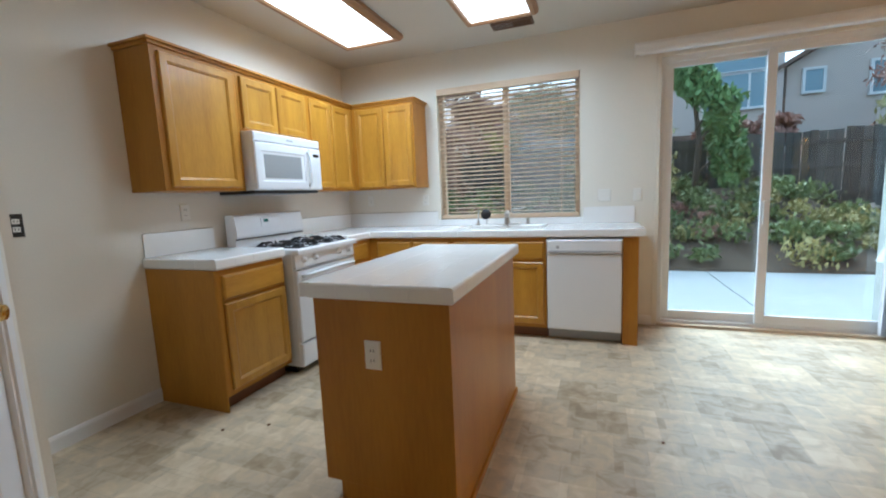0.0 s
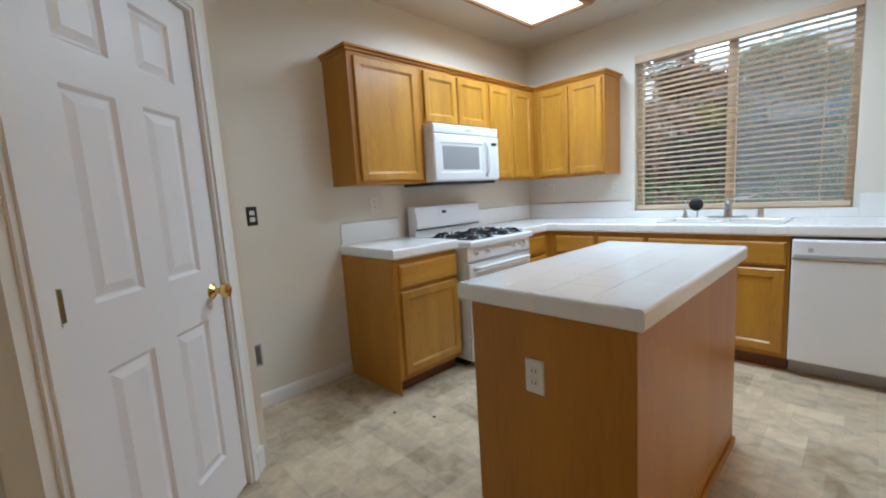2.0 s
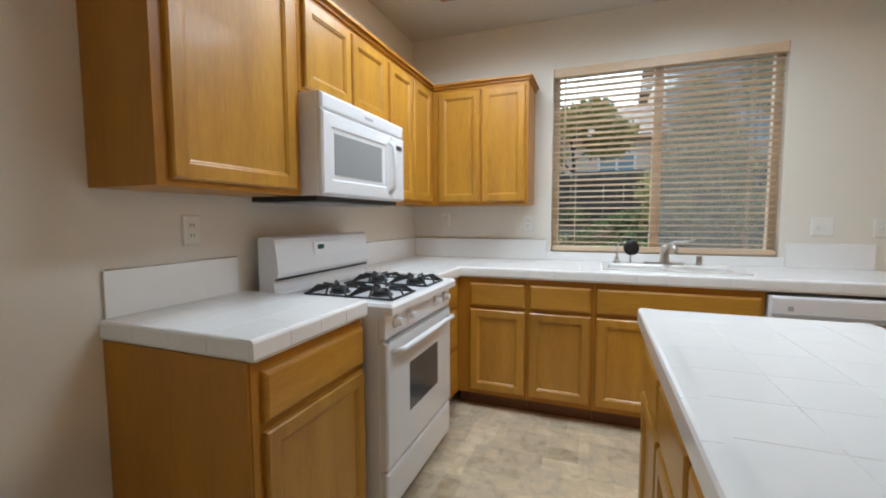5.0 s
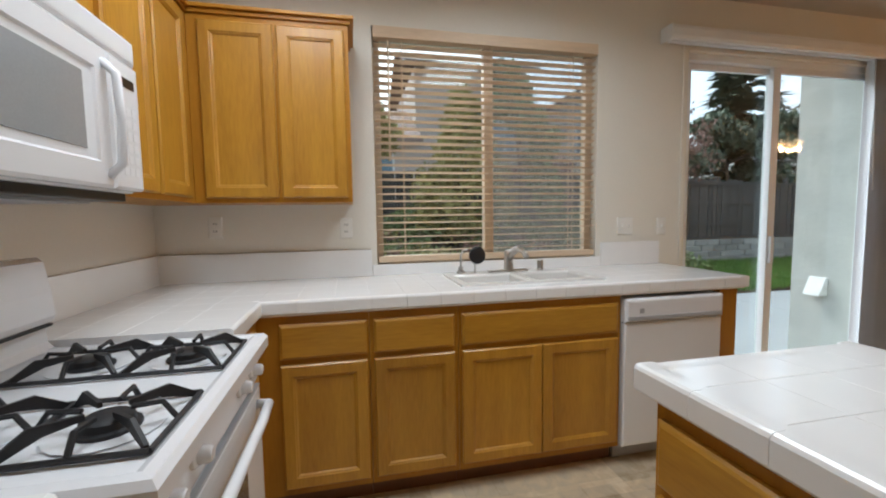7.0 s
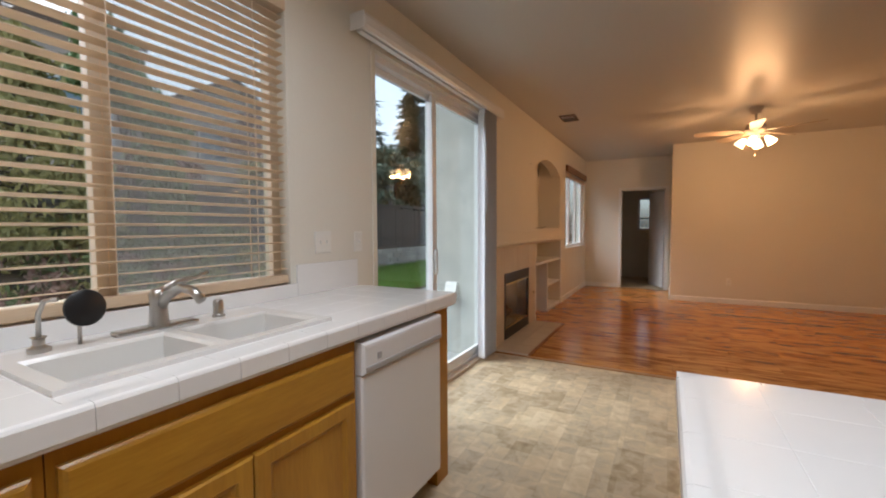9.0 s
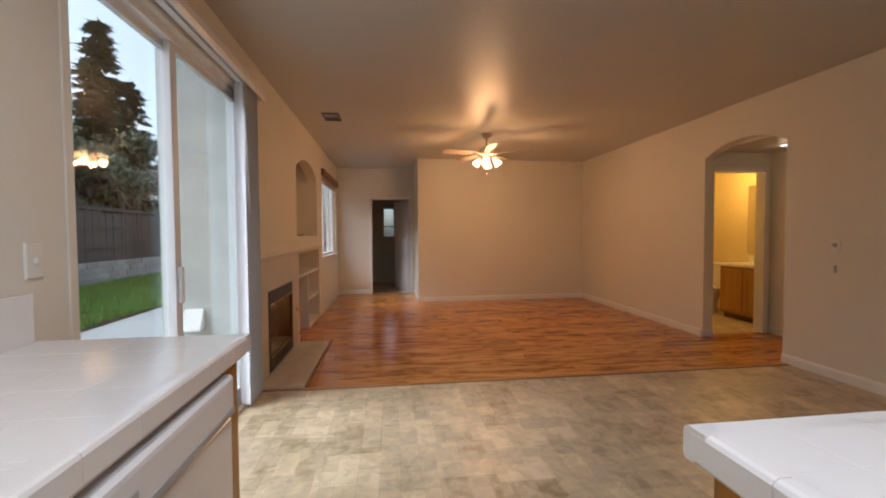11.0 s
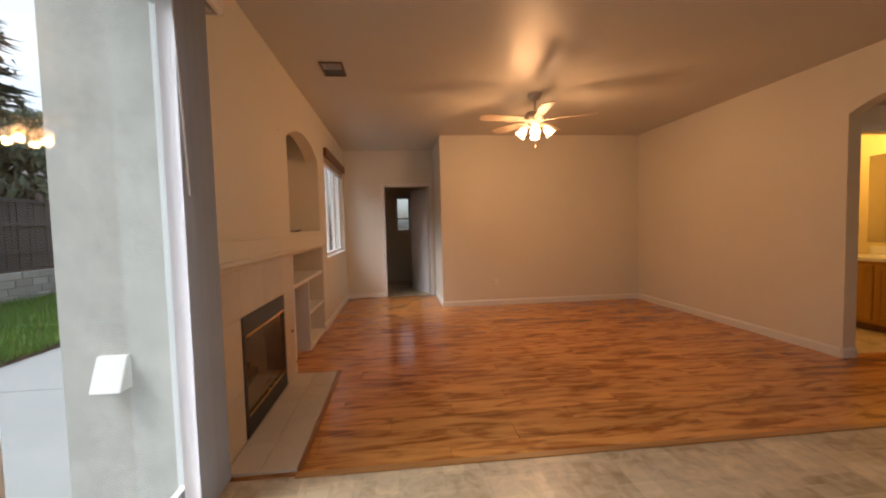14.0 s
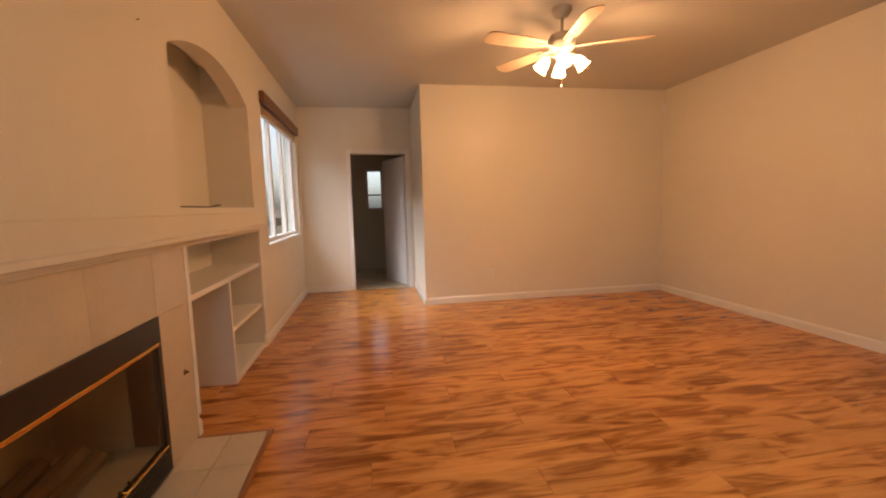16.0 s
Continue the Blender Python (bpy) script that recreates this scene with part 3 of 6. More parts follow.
def edge_run(parent, a, b, out):
    """Rounded edge tiles along the counter's rim from a to b; out points away from the counter."""
    a, b, out = Vector(a), Vector(b), Vector(out)
    L = (b - a).length
    n = max(1, round(L / 0.152))
    d = (b - a) / n
    bm = bmesh.new()
    prof = [(-0.035, 0.0), (0.004, 0.0), (0.011, -0.003), (0.015, -0.010), (0.015, -EDGE_T + 0.006), (0.011, -EDGE_T), (-0.01, -EDGE_T), (-0.035, -0.02)]
    u = d.normalized()
    half = d.length / 2 - 0.0006
    rows = [[bm.verts.new(u * s + out * p + Vector((0, 0, q))) for p, q in prof] for s in (-half, half)]
    k = len(prof)
    for i in range(k):
        bm.faces.new((rows[0][i], rows[0][(i + 1) % k], rows[1][(i + 1) % k], rows[1][i]))
    bm.faces.new(rows[0][::-1])
    bm.faces.new(rows[1])
    bmesh.ops.recalc_face_normals(bm, faces=bm.faces[:])
    me = bpy.data.meshes.new("edge_tile")
    bm.to_mesh(me)
    bm.free()
    me.materials.append(M_TILE)
    for i in range(n):
        PENDING.append((parent, me, a + d * (i + 0.5)))


OV = 0.03
ct = thing("countertop", (-2.4, 2.08, ZU), "white tiled countertop on the small oak cabinet", "countertop", "tiled countertops")
box("substrate", XL + 0.002, XF + 0.02, 1.765, 2.323, ZU, ZT - 0.0011, M_GROUT, ct)
tile_top(ct, XL + 0.004, XF + 0.0, 1.785, 2.323, ZT)
edge_run(ct, (XF + OV - 0.015, 1.75, ZT), (XF + OV - 0.015, 2.323, ZT), (1, 0, 0))
edge_run(ct, (XL + 0.004, 1.765, ZT), (XF + OV - 0.015, 1.765, ZT), (0, -1, 0))
box("backsplash", XL + 0.002, XL + 0.014, 1.765, 2.285, ZT, ZT + 0.155, M_TILE, ct, 0.004)

SK = (-1.20, -0.46, 3.63, 4.02)     # sink cut-out
cb = thing("countertop", (-1.0, 3.85, ZU), "long white tiled L-shaped countertop with sink cut-out", "countertop", "tiled countertops")
boxes("substrate", [(XL + 0.002, XF + 0.02, 3.108, YF - 0.02, ZU, ZT - 0.0011), (XL + 0.002, SK[0], YF - 0.02, YB - 0.002, ZU, ZT - 0.0011), (SK[1], 0.33, YF - 0.02, YB - 0.002, ZU, ZT - 0.0011),
                     (SK[0], SK[1], YF - 0.02, SK[2], ZU, ZT - 0.0011), (SK[0], SK[1], SK[3], YB - 0.002, ZU, ZT - 0.0011)], M_GROUT, cb)
tile_top(cb, XL + 0.004, XF, 3.108, YF, ZT)
tile_top(cb, XL + 0.004, SK[0] - 0.02, YF, YB - 0.004, ZT)
tile_top(cb, SK[0] - 0.02, SK[1] + 0.02, YF, SK[2] - 0.02, ZT)
tile_top(cb, SK[0] - 0.02, SK[1] + 0.02, SK[3] + 0.02, YB - 0.004, ZT)
tile_top(cb, SK[1] + 0.02, 0.315, YF, YB - 0.004, ZT)
edge_run(cb, (XF + OV - 0.015, 3.108, ZT), (XF + OV - 0.015, YF - OV + 0.015, ZT), (1, 0, 0))
edge_run(cb, (XF + OV - 0.015, YF - OV + 0.015, ZT), (0.345, YF - OV + 0.015, ZT), (0, -1, 0))
edge_run(cb, (0.335, YF - OV, ZT), (0.335, YB - 0.004, ZT), (1, 0, 0))
boxes("backsplash", [(XL + 0.002, XL + 0.014, 3.108, YB - 0.016, ZT, ZT + 0.155), (XL + 0.002, WX0 - 0.03, YB - 0.014, YB - 0.002, ZT, ZT + 0.155), (WX0 - 0.028, WX1 + 0.03, YB - 0.014, YB - 0.002, ZT, ZT + 0.065), (WX1 + 0.032, 0.315, YB - 0.014, YB - 0.002, ZT, ZT + 0.155)], M_TILE, cb, 0.003)

rng = random.Random(8)
M_CAULK = mat("aged_caulk", (0.34, 0.29, 0.21), 0.7, var=0.4, scale=20)
for top, xa, ya_, xb, yb_ in ((cb, XL + 0.012, 3.11, XL + 0.012, YB - 0.02), (cb, XL + 0.02, YB - 0.012, WX0 - 0.04, YB - 0.012), (ct, XL + 0.012, 1.77, XL + 0.012, 2.28)):
    nn = 14
    tube("caulk_bead", [(xa + (xb - xa) * i / nn, ya_ + (yb_ - ya_) * i / nn, ZT + 0.1565 + rng.uniform(-0.0015, 0.002)) for i in range(nn + 1)], [rng.uniform(0.001, 0.0032) for i in range(nn + 1)], M_CAULK, top, 6)

# sink
s = thing("kitchen_sink", (-0.83, 3.83, ZT - 0.19), "white enamel double-bowl drop-in kitchen sink", "sink")
bm = bmesh.new()
sx0, sx1, sy0, sy1 = SK[0] - 0.015, SK[1] + 0.015, SK[2] - 0.015, SK[3] + 0.015
bowls = ((SK[0] + 0.02, -0.845, SK[2] + 0.02, 3.93), (-0.815, SK[1] - 0.02, SK[2] + 0.02, 3.93))
zr = ZT + 0.012
for a in ((sx0, sx1, sy0, bowls[0][2]), (sx0, sx1, 3.93, sy1), (sx0, bowls[0][0], bowls[0][2], 3.93), (bowls[0][1], bowls[1][0], bowls[0][2], 3.93), (bowls[1][1], sx1, bowls[0][2], 3.93)):
    add_box(bm, *a, ZT - 0.005, zr)
for b in bowls:
    add_loft(bm, pose(b[0], b[2], zr, -90), b[1] - b[0], b[3] - b[2], [(0, 0), (0.008, -0.01), (0.018, -0.16), (0.05, -0.185), (0.09, -0.19)], closed=False)
mesh("basin", bm, M_SINK, s)
for b in bowls:
    turned("drain", ((b[0] + b[1]) / 2, (b[2] + b[3]) / 2, ZT - 0.177), (0, 0, 1), [(0.042, 0), (0.042, 0.004), (0.03, 0.005), (0.028, 0.001)], M_STEEL, s)
f = thing("faucet", (-0.83, 3.99, zr), "brushed nickel kitchen faucet with a lever handle", "faucet")
boxes("deck_plate", [(-0.955, -0.715, 3.965, 4.015, zr, zr + 0.012)], M_STEEL, f, 0.005)
turned("body", (-0.83, 3.99, zr + 0.012), (0, 0, 1), [(0.03, 0), (0.027, 0.03), (0.025, 0.08), (0.027, 0.10), (0.018, 0.115)], M_STEEL, f)
tube("spout", [(-0.83, 3.99, zr + 0.06), (-0.822, 3.95, zr + 0.11), (-0.81, 3.90, zr + 0.135), (-0.80, 3.85, zr + 0.13), (-0.795, 3.815, zr + 0.10)], [0.018, 0.016, 0.014, 0.014, 0.016], M_STEEL, f)
tube("lever", [(-0.83, 3.995, zr + 0.115), (-0.77, 4.0, zr + 0.145), (-0.70, 4.005, zr + 0.15), (-0.655, 4.005, zr + 0.165)], [0.012, 0.009, 0.007, 0.006], M_STEEL, f)
f = thing("soap_dispenser", (-1.12, 3.99, zr), "brushed nickel soap dispenser beside the sink", "soap dispenser")
turned("base", (-1.12, 3.99, zr), (0, 0, 1), [(0.024, 0), (0.024, 0.012), (0.013, 0.02), (0.013, 0.035), (0.018, 0.04)], M_STEEL, f)
tube("spout", [(-1.12, 3.99, zr + 0.03), (-1.12, 3.985, zr + 0.10), (-1.112, 3.97, zr + 0.135), (-1.095, 3.94, zr + 0.14)], 0.006, M_STEEL, f)
f = thing("air_gap_cap", (-0.63, 3.99, zr), "brushed nickel dishwasher air gap cap", "air gap cap")
turned("cap", (-0.63, 3.99, zr), (0, 0, 1), [(0.022, 0), (0.022, 0.008), (0.018, 0.012), (0.018, 0.055), (0.014, 0.062)], M_STEEL, f)
f = thing("sink_stopper_disc", (-1.035, 3.985, zr), "black round rubber disc on a short metal stand", "drain stopper")
turned("disc", (-1.035, 3.96, zr + 0.105), (0.15, -1, 0.1), [(0.046, 0), (0.050, 0.006), (0.050, 0.014), (0.044, 0.018)], M_DARK, f, 24)
tube("stand", [(-1.035, 3.99, zr), (-1.035, 3.985, zr + 0.06), (-1.035, 3.962, zr + 0.10)], 0.005, M_STEEL, f)

# ---- stove ----
SY0, SY1 = 2.345, 3.102
st = thing("gas_range", (-2.40, 2.72, 0), "white freestanding four-burner gas range with oven", "stove")
box("side_body", XL + 0.01, XF + 0.015, SY0, SY1, 0.06, 0.90, M_APPL, st, 0.004)
boxes("foot", [(XL + 0.06, XF - 0.05, SY0 + 0.03, SY1 - 0.03, 0, 0.06)], M_DARK, st)
bm = bmesh.new()
add_loft(bm, pose(XL + 0.01, SY0 - 0.002, 0.90, -90), XF + 0.07 - XL, SY1 - SY0 + 0.004, [(0, 0), (0, 0.03), (0.010, 0.042), (0.03, 0.044), (0.045, 0.036), (0.06, 0.036)])
mesh("cooktop", bm, M_APPL, st)
ZC = 0.936
bm = bmesh.new()
prof = [(XL + 0.012, 0.90), (XL + 0.012, 1.185), (XL + 0.02, 1.195), (XL + 0.09, 1.200), (XL + 0.104, 1.188), (XL + 0.118, 1.10), (XL + 0.122, 1.035), (XL + 0.114, 1.018), (XL + 0.094, 1.006), (XL + 0.098, 0.96), (XL + 0.115, 0.94)]
rows = [[bm.verts.new((x, y, z)) for x, z in prof] for y in (SY0 + 0.004, SY1 - 0.004)]
for i in range(len(prof)):
    j = (i + 1) % len(prof)
    bm.faces.new((rows[0][i], rows[0][j], rows[1][j], rows[1][i]))
bm.faces.new(rows[0][::-1])
bm.faces.new(rows[1])
mesh("backguard", bm, M_APPL, st)
boxes("control_fascia", [(XL + 0.100, XL + 0.1205, 2.60, 2.80, 1.085, 1.165)], M_APPL, st, 0.003)
box("clock_display", XL + 0.1200, XL + 0.1215, 2.625, 2.675, 1.128, 1.152, mat("clock_glass", (0.02, 0.09, 0.08), 0.2), st)
# black strip painted in for the shade under the backguard's lip
box("groove", XL + 0.098, XL + 0.1145, SY0 + 0.006, SY1 - 0.006, 1.006, 1.014, M_DARK, st)
box("front_rail", XF + 0.015, XF + 0.045, SY0, SY1, 0.795, 0.905, M_APPL, st, 0.008)
for y in (SY0 + 0.09, SY0 + 0.22, SY1 - 0.22, SY1 - 0.09):
    turned("control_knob", (XF + 0.044, y, 0.855), (1, 0, 0), [(0.026, 0), (0.024, 0.008), (0.018, 0.012), (0.016, 0.032), (0.012, 0.036)], M_APPL, st, 16)
bm = bmesh.new()
add_loft(bm, face_m("x", XF + 0.015, SY0 + 0.004, 0.25), SY1 - SY0 - 0.008, 0.53, [(0, 0), (0, 0.028), (0.008, 0.036), (0.03, 0.037)])
oven = mesh("oven_door", bm, M_APPL, st)
box("oven_window", XF + 0.051, XF + 0.0545, SY0 + 0.21, SY1 - 0.21, 0.42, 0.64, M_OGL, oven, 0.001)
tube("oven_handle", [(XF + 0.05, SY0 + 0.05, 0.735), (XF + 0.09, SY0 + 0.08, 0.745), (XF + 0.097, SY0 + 0.2, 0.75), (XF + 0.097, SY1 - 0.2, 0.75), (XF + 0.09, SY1 - 0.08, 0.745), (XF + 0.05, SY1 - 0.05, 0.735)], 0.014, M_APPL, oven)
bm = bmesh.new()
add_loft(bm, face_m("x", XF + 0.015, SY0 + 0.004, 0.06), SY1 - SY0 - 0.008, 0.175, [(0, 0), (0, 0.025), (0.008, 0.033), (0.03, 0.034)])
mesh("storage_drawer", bm, M_APPL, st)
boxes("vent_strip", [(XF + 0.04, XF + 0.0535, SY0 + 0.02, SY1 - 0.02, 0.783, 0.789)], M_APPG, st)
for bx in (-2.415, -2.195):
    for by in (2.54, 2.905):
        turned("burner", (bx, by, ZC), (0, 0, 1), [(0.05, 0), (0.05, 0.008), (0.042, 0.010), (0.040, 0.022), (0.034, 0.026)], M_IRON, st, 16)
        turned("drip_bowl", (bx, by, ZC), (0, 0, 1), [(0.085, 0.0), (0.088, 0.004), (0.08, 0.004), (0.055, 0.001)], M_APPL, st, 20)
for gy in (2.54, 2.905):
    bm = bmesh.new()
    zg = ZC + 0.036
    gx0, gx1, gy0, gy1 = -2.525, -2.085, gy - 0.112, gy + 0.112
    for p, q in (((gx0, gy0), (gx1, gy0)), ((gx0, gy1), (gx1, gy1)), ((gx0, gy0), (gx0, gy1)), ((gx1, gy0), (gx1, gy1)), ((-2.305, gy0), (-2.305, gy1))):
        add_tube(bm, [(p[0], p[1], zg - 0.028), (q[0], q[1], zg - 0.028)], 0.0055, 6)
    for cx in (-2.415, -2.195):
        for k in range(4):
            # upright fins, tallest half way in, that carry the pots
            a = math.pi / 4 + k * math.pi / 2
            u, v = Vector((math.cos(a), math.sin(a), 0)), Vector((-math.sin(a), math.cos(a), 0)) * 0.0036
            c0 = Vector((cx, gy, 0))
            out = [(0.032, zg - 0.006), (0.085, zg - 0.010), (0.146, zg - 0.034), (0.146, zg - 0.022), (0.100, zg + 0.010), (0.032, zg + 0.004)]
            side = [[bm.verts.new(c0 + u * d + v * w + Vector((0, 0, z))) for d, z in out] for w in (-1, 1)]
            bm.faces.new(side[0][::-1])
            bm.faces.new(side[1])
            for i in range(6):
                bm.faces.new((side[0][i], side[0][(i + 1) % 6], side[1][(i + 1) % 6], side[1][i]))
        for dx, dy in ((0.108, 0), (-0.108, 0), (0, 0.11), (0, -0.11)):
            add_tube(bm, [(cx + dx * 0.35, gy + dy * 0.35, zg), (cx + dx * 0.8, gy + dy * 0.8, zg + 0.004), (cx + dx, gy + dy, zg - 0.028)], 0.0052, 6)
    mesh("grate", bm, M_IRON, st)
st.location.x += 0.05

# ---- microwave over the stove ----
mw = thing("microwave", (-2.53, 2.765, 1.37), "white over-the-range microwave with a mesh window", "microwave")
MX = -2.335
box("case", XL + 0.004, MX, 2.353, 3.107, 1.375, 1.80, M_APPL, mw, 0.004)
box("underside", XL + 0.02, MX - 0.015, 2.365, 3.095, 1.352, 1.377, M_DARK, mw, 0.004)
boxes("grease_filter", [(XL + 0.1, MX - 0.08, 2.415 + 0.34 * k, 2.705 + 0.34 * k, 1.346, 1.353) for k in range(2)], M_APPG, mw)
bm = bmesh.new()
add_loft(bm, face_m("x", MX, 2.355, 1.38), 0.60, 0.345, [(0, 0), (0, 0.022), (0.008, 0.03), (0.06, 0.032), (0.066, 0.027), (0.07, 0.027)])
mdoor = mesh("door", bm, M_APPL, mw)
box("window", MX + 0.0265, MX + 0.0290, 2.44, 2.85, 1.465, 1.64, M_MWGL, mdoor, 0.0005)
bm = bmesh.new()
add_loft(bm, face_m("x", MX, 2.958, 1.38), 0.148, 0.345, [(0, 0), (0, 0.022), (0.008, 0.03), (0.02, 0.031)])
mesh("control_panel", bm, M_APPL, mw)
bm = bmesh.new()
add_loft(bm, face_m("x", MX, 2.355, 1.728), 0.751, 0.07, [(0, 0), (0, 0.018), (0.008, 0.026), (0.014, 0.027)])
mesh("top_vent", bm, M_APPL, mw)
box("display", MX + 0.03, MX + 0.0325, 3.005, 3.075, 1.655, 1.68, M_DARK, mw)
boxes("keypad", [(MX + 0.03, MX + 0.032, 3.0 + 0.028 * i, 3.022 + 0.028 * i, 1.42 + 0.032 * j, 1.442 + 0.032 * j) for i in range(3) for j in range(6)], mat("keypad_grey", (0.72, 0.73, 0.75), 0.4), mw)
box("badge", MX + 0.0265, MX + 0.0285, 2.695, 2.765, 1.755, 1.768, M_APPG, mw)
tube("handle", [(MX + 0.028, 2.93, 1.41), (MX + 0.058, 2.932, 1.44), (MX + 0.064, 2.933, 1.55), (MX + 0.058, 2.932, 1.66), (MX + 0.028, 2.93, 1.69)], 0.011, M_APPL, mdoor)

# ---- wall cabinets ----
UX, UZ0, UZ1 = -2.415, 1.375, 2.215


def wall_unit(x0, x1, y0, y1, z0, z1, label):
    c = thing("wall_cabinet", ((x0 + x1) / 2, (y0 + y1) / 2, z0), label, "cabinet", "wall cabinets")
    box("body", x0, x1, y0, y1, z0, z1, M_OAKP, c, 0.0015)
    return c


c = wall_unit(XL + 0.002, UX, 1.745, 2.348, UZ0, UZ1, "honey oak wall cabinet with one wide door")
cab_door("x", UX, 1.785, UZ0 + 0.022, 0.525, 0.79, c)
c = wall_unit(XL + 0.002, UX, 2.35, 3.11, 1.805, UZ1, "short honey oak wall cabinet above the microwave")
cab_door("x", UX, 2.375, 1.825, 0.345, 0.362, c)
cab_door("x", UX, 2.735, 1.825, 0.345, 0.362, c)
c = wall_unit(XL + 0.002, UX, 3.112, YB - 0.002, UZ0, UZ1, "tall honey oak wall cabinet in the corner")
cab_door("x", UX, 3.135, UZ0 + 0.022, 0.31, 0.79, c)
cab_door("x", UX, 3.465, UZ0 + 0.022, 0.30, 0.79, c)
UY = 3.83
c = wall_unit(UX + 0.002, -1.71, UY, YB - 0.002, UZ0, UZ1, "honey oak wall cabinet beside the window with two doors")
cab_door("y", -2.365, UY, UZ0 + 0.022, 0.315, 0.79, c)
cab_door("y", -2.035, UY, UZ0 + 0.022, 0.305, 0.79, c)
# crown: a small stepped moulding along the cabinet tops
bm = bmesh.new()
for o1, za, zb in ((0.012, UZ1 + 0.001, UZ1 + 0.02), (0.028, UZ1 + 0.02, UZ1 + 0.036)):
    add_box(bm, XL + 0.003, UX + o1, 1.745 - o1, UY - o1, za, zb, 0.003)
    add_box(bm, XL + 0.003, -1.71 + o1, UY - o1, YB - 0.003, za, zb, 0.003)
structure(mesh("cabinet_crown_trim", bm, M_OAKP), "honey oak crown moulding on the wall cabinets")

# ---- island ----
IX0, IX1, IY0, IY1 = -1.108, -0.46, 1.29, 2.53
isl = thing("kitchen_island", (-0.8, 1.94, 0), "honey oak kitchen island with a white tiled top", "kitchen island")
bx0, bx1, by0, by1 = IX0 + 0.035, IX1 - 0.03, IY0 + 0.035, IY1 - 0.035
box("body", bx0, bx1, by0, by1, 0.105, ZU, M_OAKP, isl, 0.002)
box("base", bx0 + 0.07, bx1, by0 + 0.0, by1, 0.0, 0.105, M_OAKP, isl)
boxes("base_trim", [(bx0 + 0.075, bx1 + 0.012, by0 - 0.012, by0, 0, 0.035), (bx1, bx1 + 0.012, by0, by1 + 0.012, 0, 0.035)], M_OAKP, isl, 0.004)
box("substrate", IX0 + 0.02, IX1 - 0.02, IY0 + 0.02, IY1 - 0.02, ZU, ZT - 0.0011, M_GROUT, isl)
n_units = 3
wu = (by1 - by0 - 0.05) / n_units
for k in range(n_units):
    y = by1 - 0.02 - k * wu
    cab_drawer("X", bx0, y, 0.705, wu - 0.025, 0.15, isl)
    cab_door("X", bx0, y, 0.135, wu - 0.025, 0.545, isl)
tile_top(isl, IX0 + 0.03, IX1 - 0.03, IY0 + 0.03, IY1 - 0.03, ZT)
for a, b, o in (((IX0 + 0.015, IY0 + 0.0, ZT), (IX0 + 0.015, IY1, ZT), (-1, 0, 0)), ((IX1 - 0.015, IY0, ZT), (IX1 - 0.015, IY1, ZT), (1, 0, 0)), ((IX0 + 0.015, IY0 + 0.015, ZT), (IX1 - 0.015, IY0 + 0.015, ZT), (0, -1, 0)), ((IX0 + 0.015, IY1 - 0.015, ZT), (IX1 - 0.015, IY1 - 0.015, ZT), (0, 1, 0))):
    edge_run(isl, a, b, o)


def outlet(axis, x, y, z, label="white duplex outlet with cover plate", holes=True, group="outlets", w=0.07, body=None):
    """A wall plate with two sockets, or a toggle."""
    e = thing("wall_outlet" if holes else "light_switch", (0, 0, 0), label, "outlet" if holes else "switch", group)
    bm = bmesh.new()
    add_loft(bm, pose(-w / 2, 0, -0.0575), w, 0.115, [(0, 0), (0, 0.003), (0.003, 0.006), (0.008, 0.0065)])
    mesh("plate", bm, body or M_PLATE, e)
    if holes:
        for dz in (-0.02, 0.02):
            boxes("socket", [(-0.015, 0.015, -0.0085, -0.006, dz - 0.013, dz + 0.013)], M_PLATE, e, 0.001)
            boxes("slot", [(-0.008, -0.005, -0.0092, -0.008, dz - 0.005, dz + 0.006), (0.005, 0.008, -0.0092, -0.008, dz - 0.005, dz + 0.006)], M_DARK, e)
    else:
        for k in range(int(w / 0.046)):
            xx = (k - (int(w / 0.046) - 1) / 2) * 0.046
            boxes("toggle", [(xx - 0.005, xx + 0.005, -0.018, -0.006, -0.008, 0.010)], M_PLATE, e, 0.001)
    e.matrix_world = face_m(axis, x, y, z)
    return e


outlet("y", -0.81, by0 - 0.001, 0.675)

# ---- windows, blinds and sliding door ----
def sliding_window(name, x0, x1, z0, z1, y, material, label, panes, screen=None):
    w = thing(name, ((x0 + x1) / 2, y, z0), label, "window", "", "structure")
    fw = 0.045
    boxes("frame", [(x0, x1, y - 0.03, y + 0.03, z0, z0 + fw), (x0, x1, y - 0.03, y + 0.03, z1 - fw, z1), (x0, x0 + fw, y - 0.03, y + 0.03, z0 + fw, z1 - fw), (x1 - fw, x1, y - 0.03, y + 0.03, z0 + fw, z1 - fw)], material, w, 0.004)
    for k in range(1, panes):
        xm = x0 + (x1 - x0) * k / panes
        box("mullion", xm - 0.03, xm + 0.03, y - 0.025, y + 0.025, z0 + fw, z1 - fw, material, w, 0.004)
    for k in range(panes):
        a, b = x0 + (x1 - x0) * k / panes + 0.035, x0 + (x1 - x0) * (k + 1) / panes - 0.035
        g = box("glass_pane", a, b, y - 0.002, y + 0.002, z0 + fw - 0.01, z1 - fw + 0.01, M_GLASS, w)
        g.visible_shadow = False
    if screen:
        g = box("insect_screen", screen[0], screen[1], y + 0.022, y + 0.023, z0 + fw - 0.01, z1 - fw + 0.01, M_SCREEN, w)
        g.visible_shadow = False
    return w


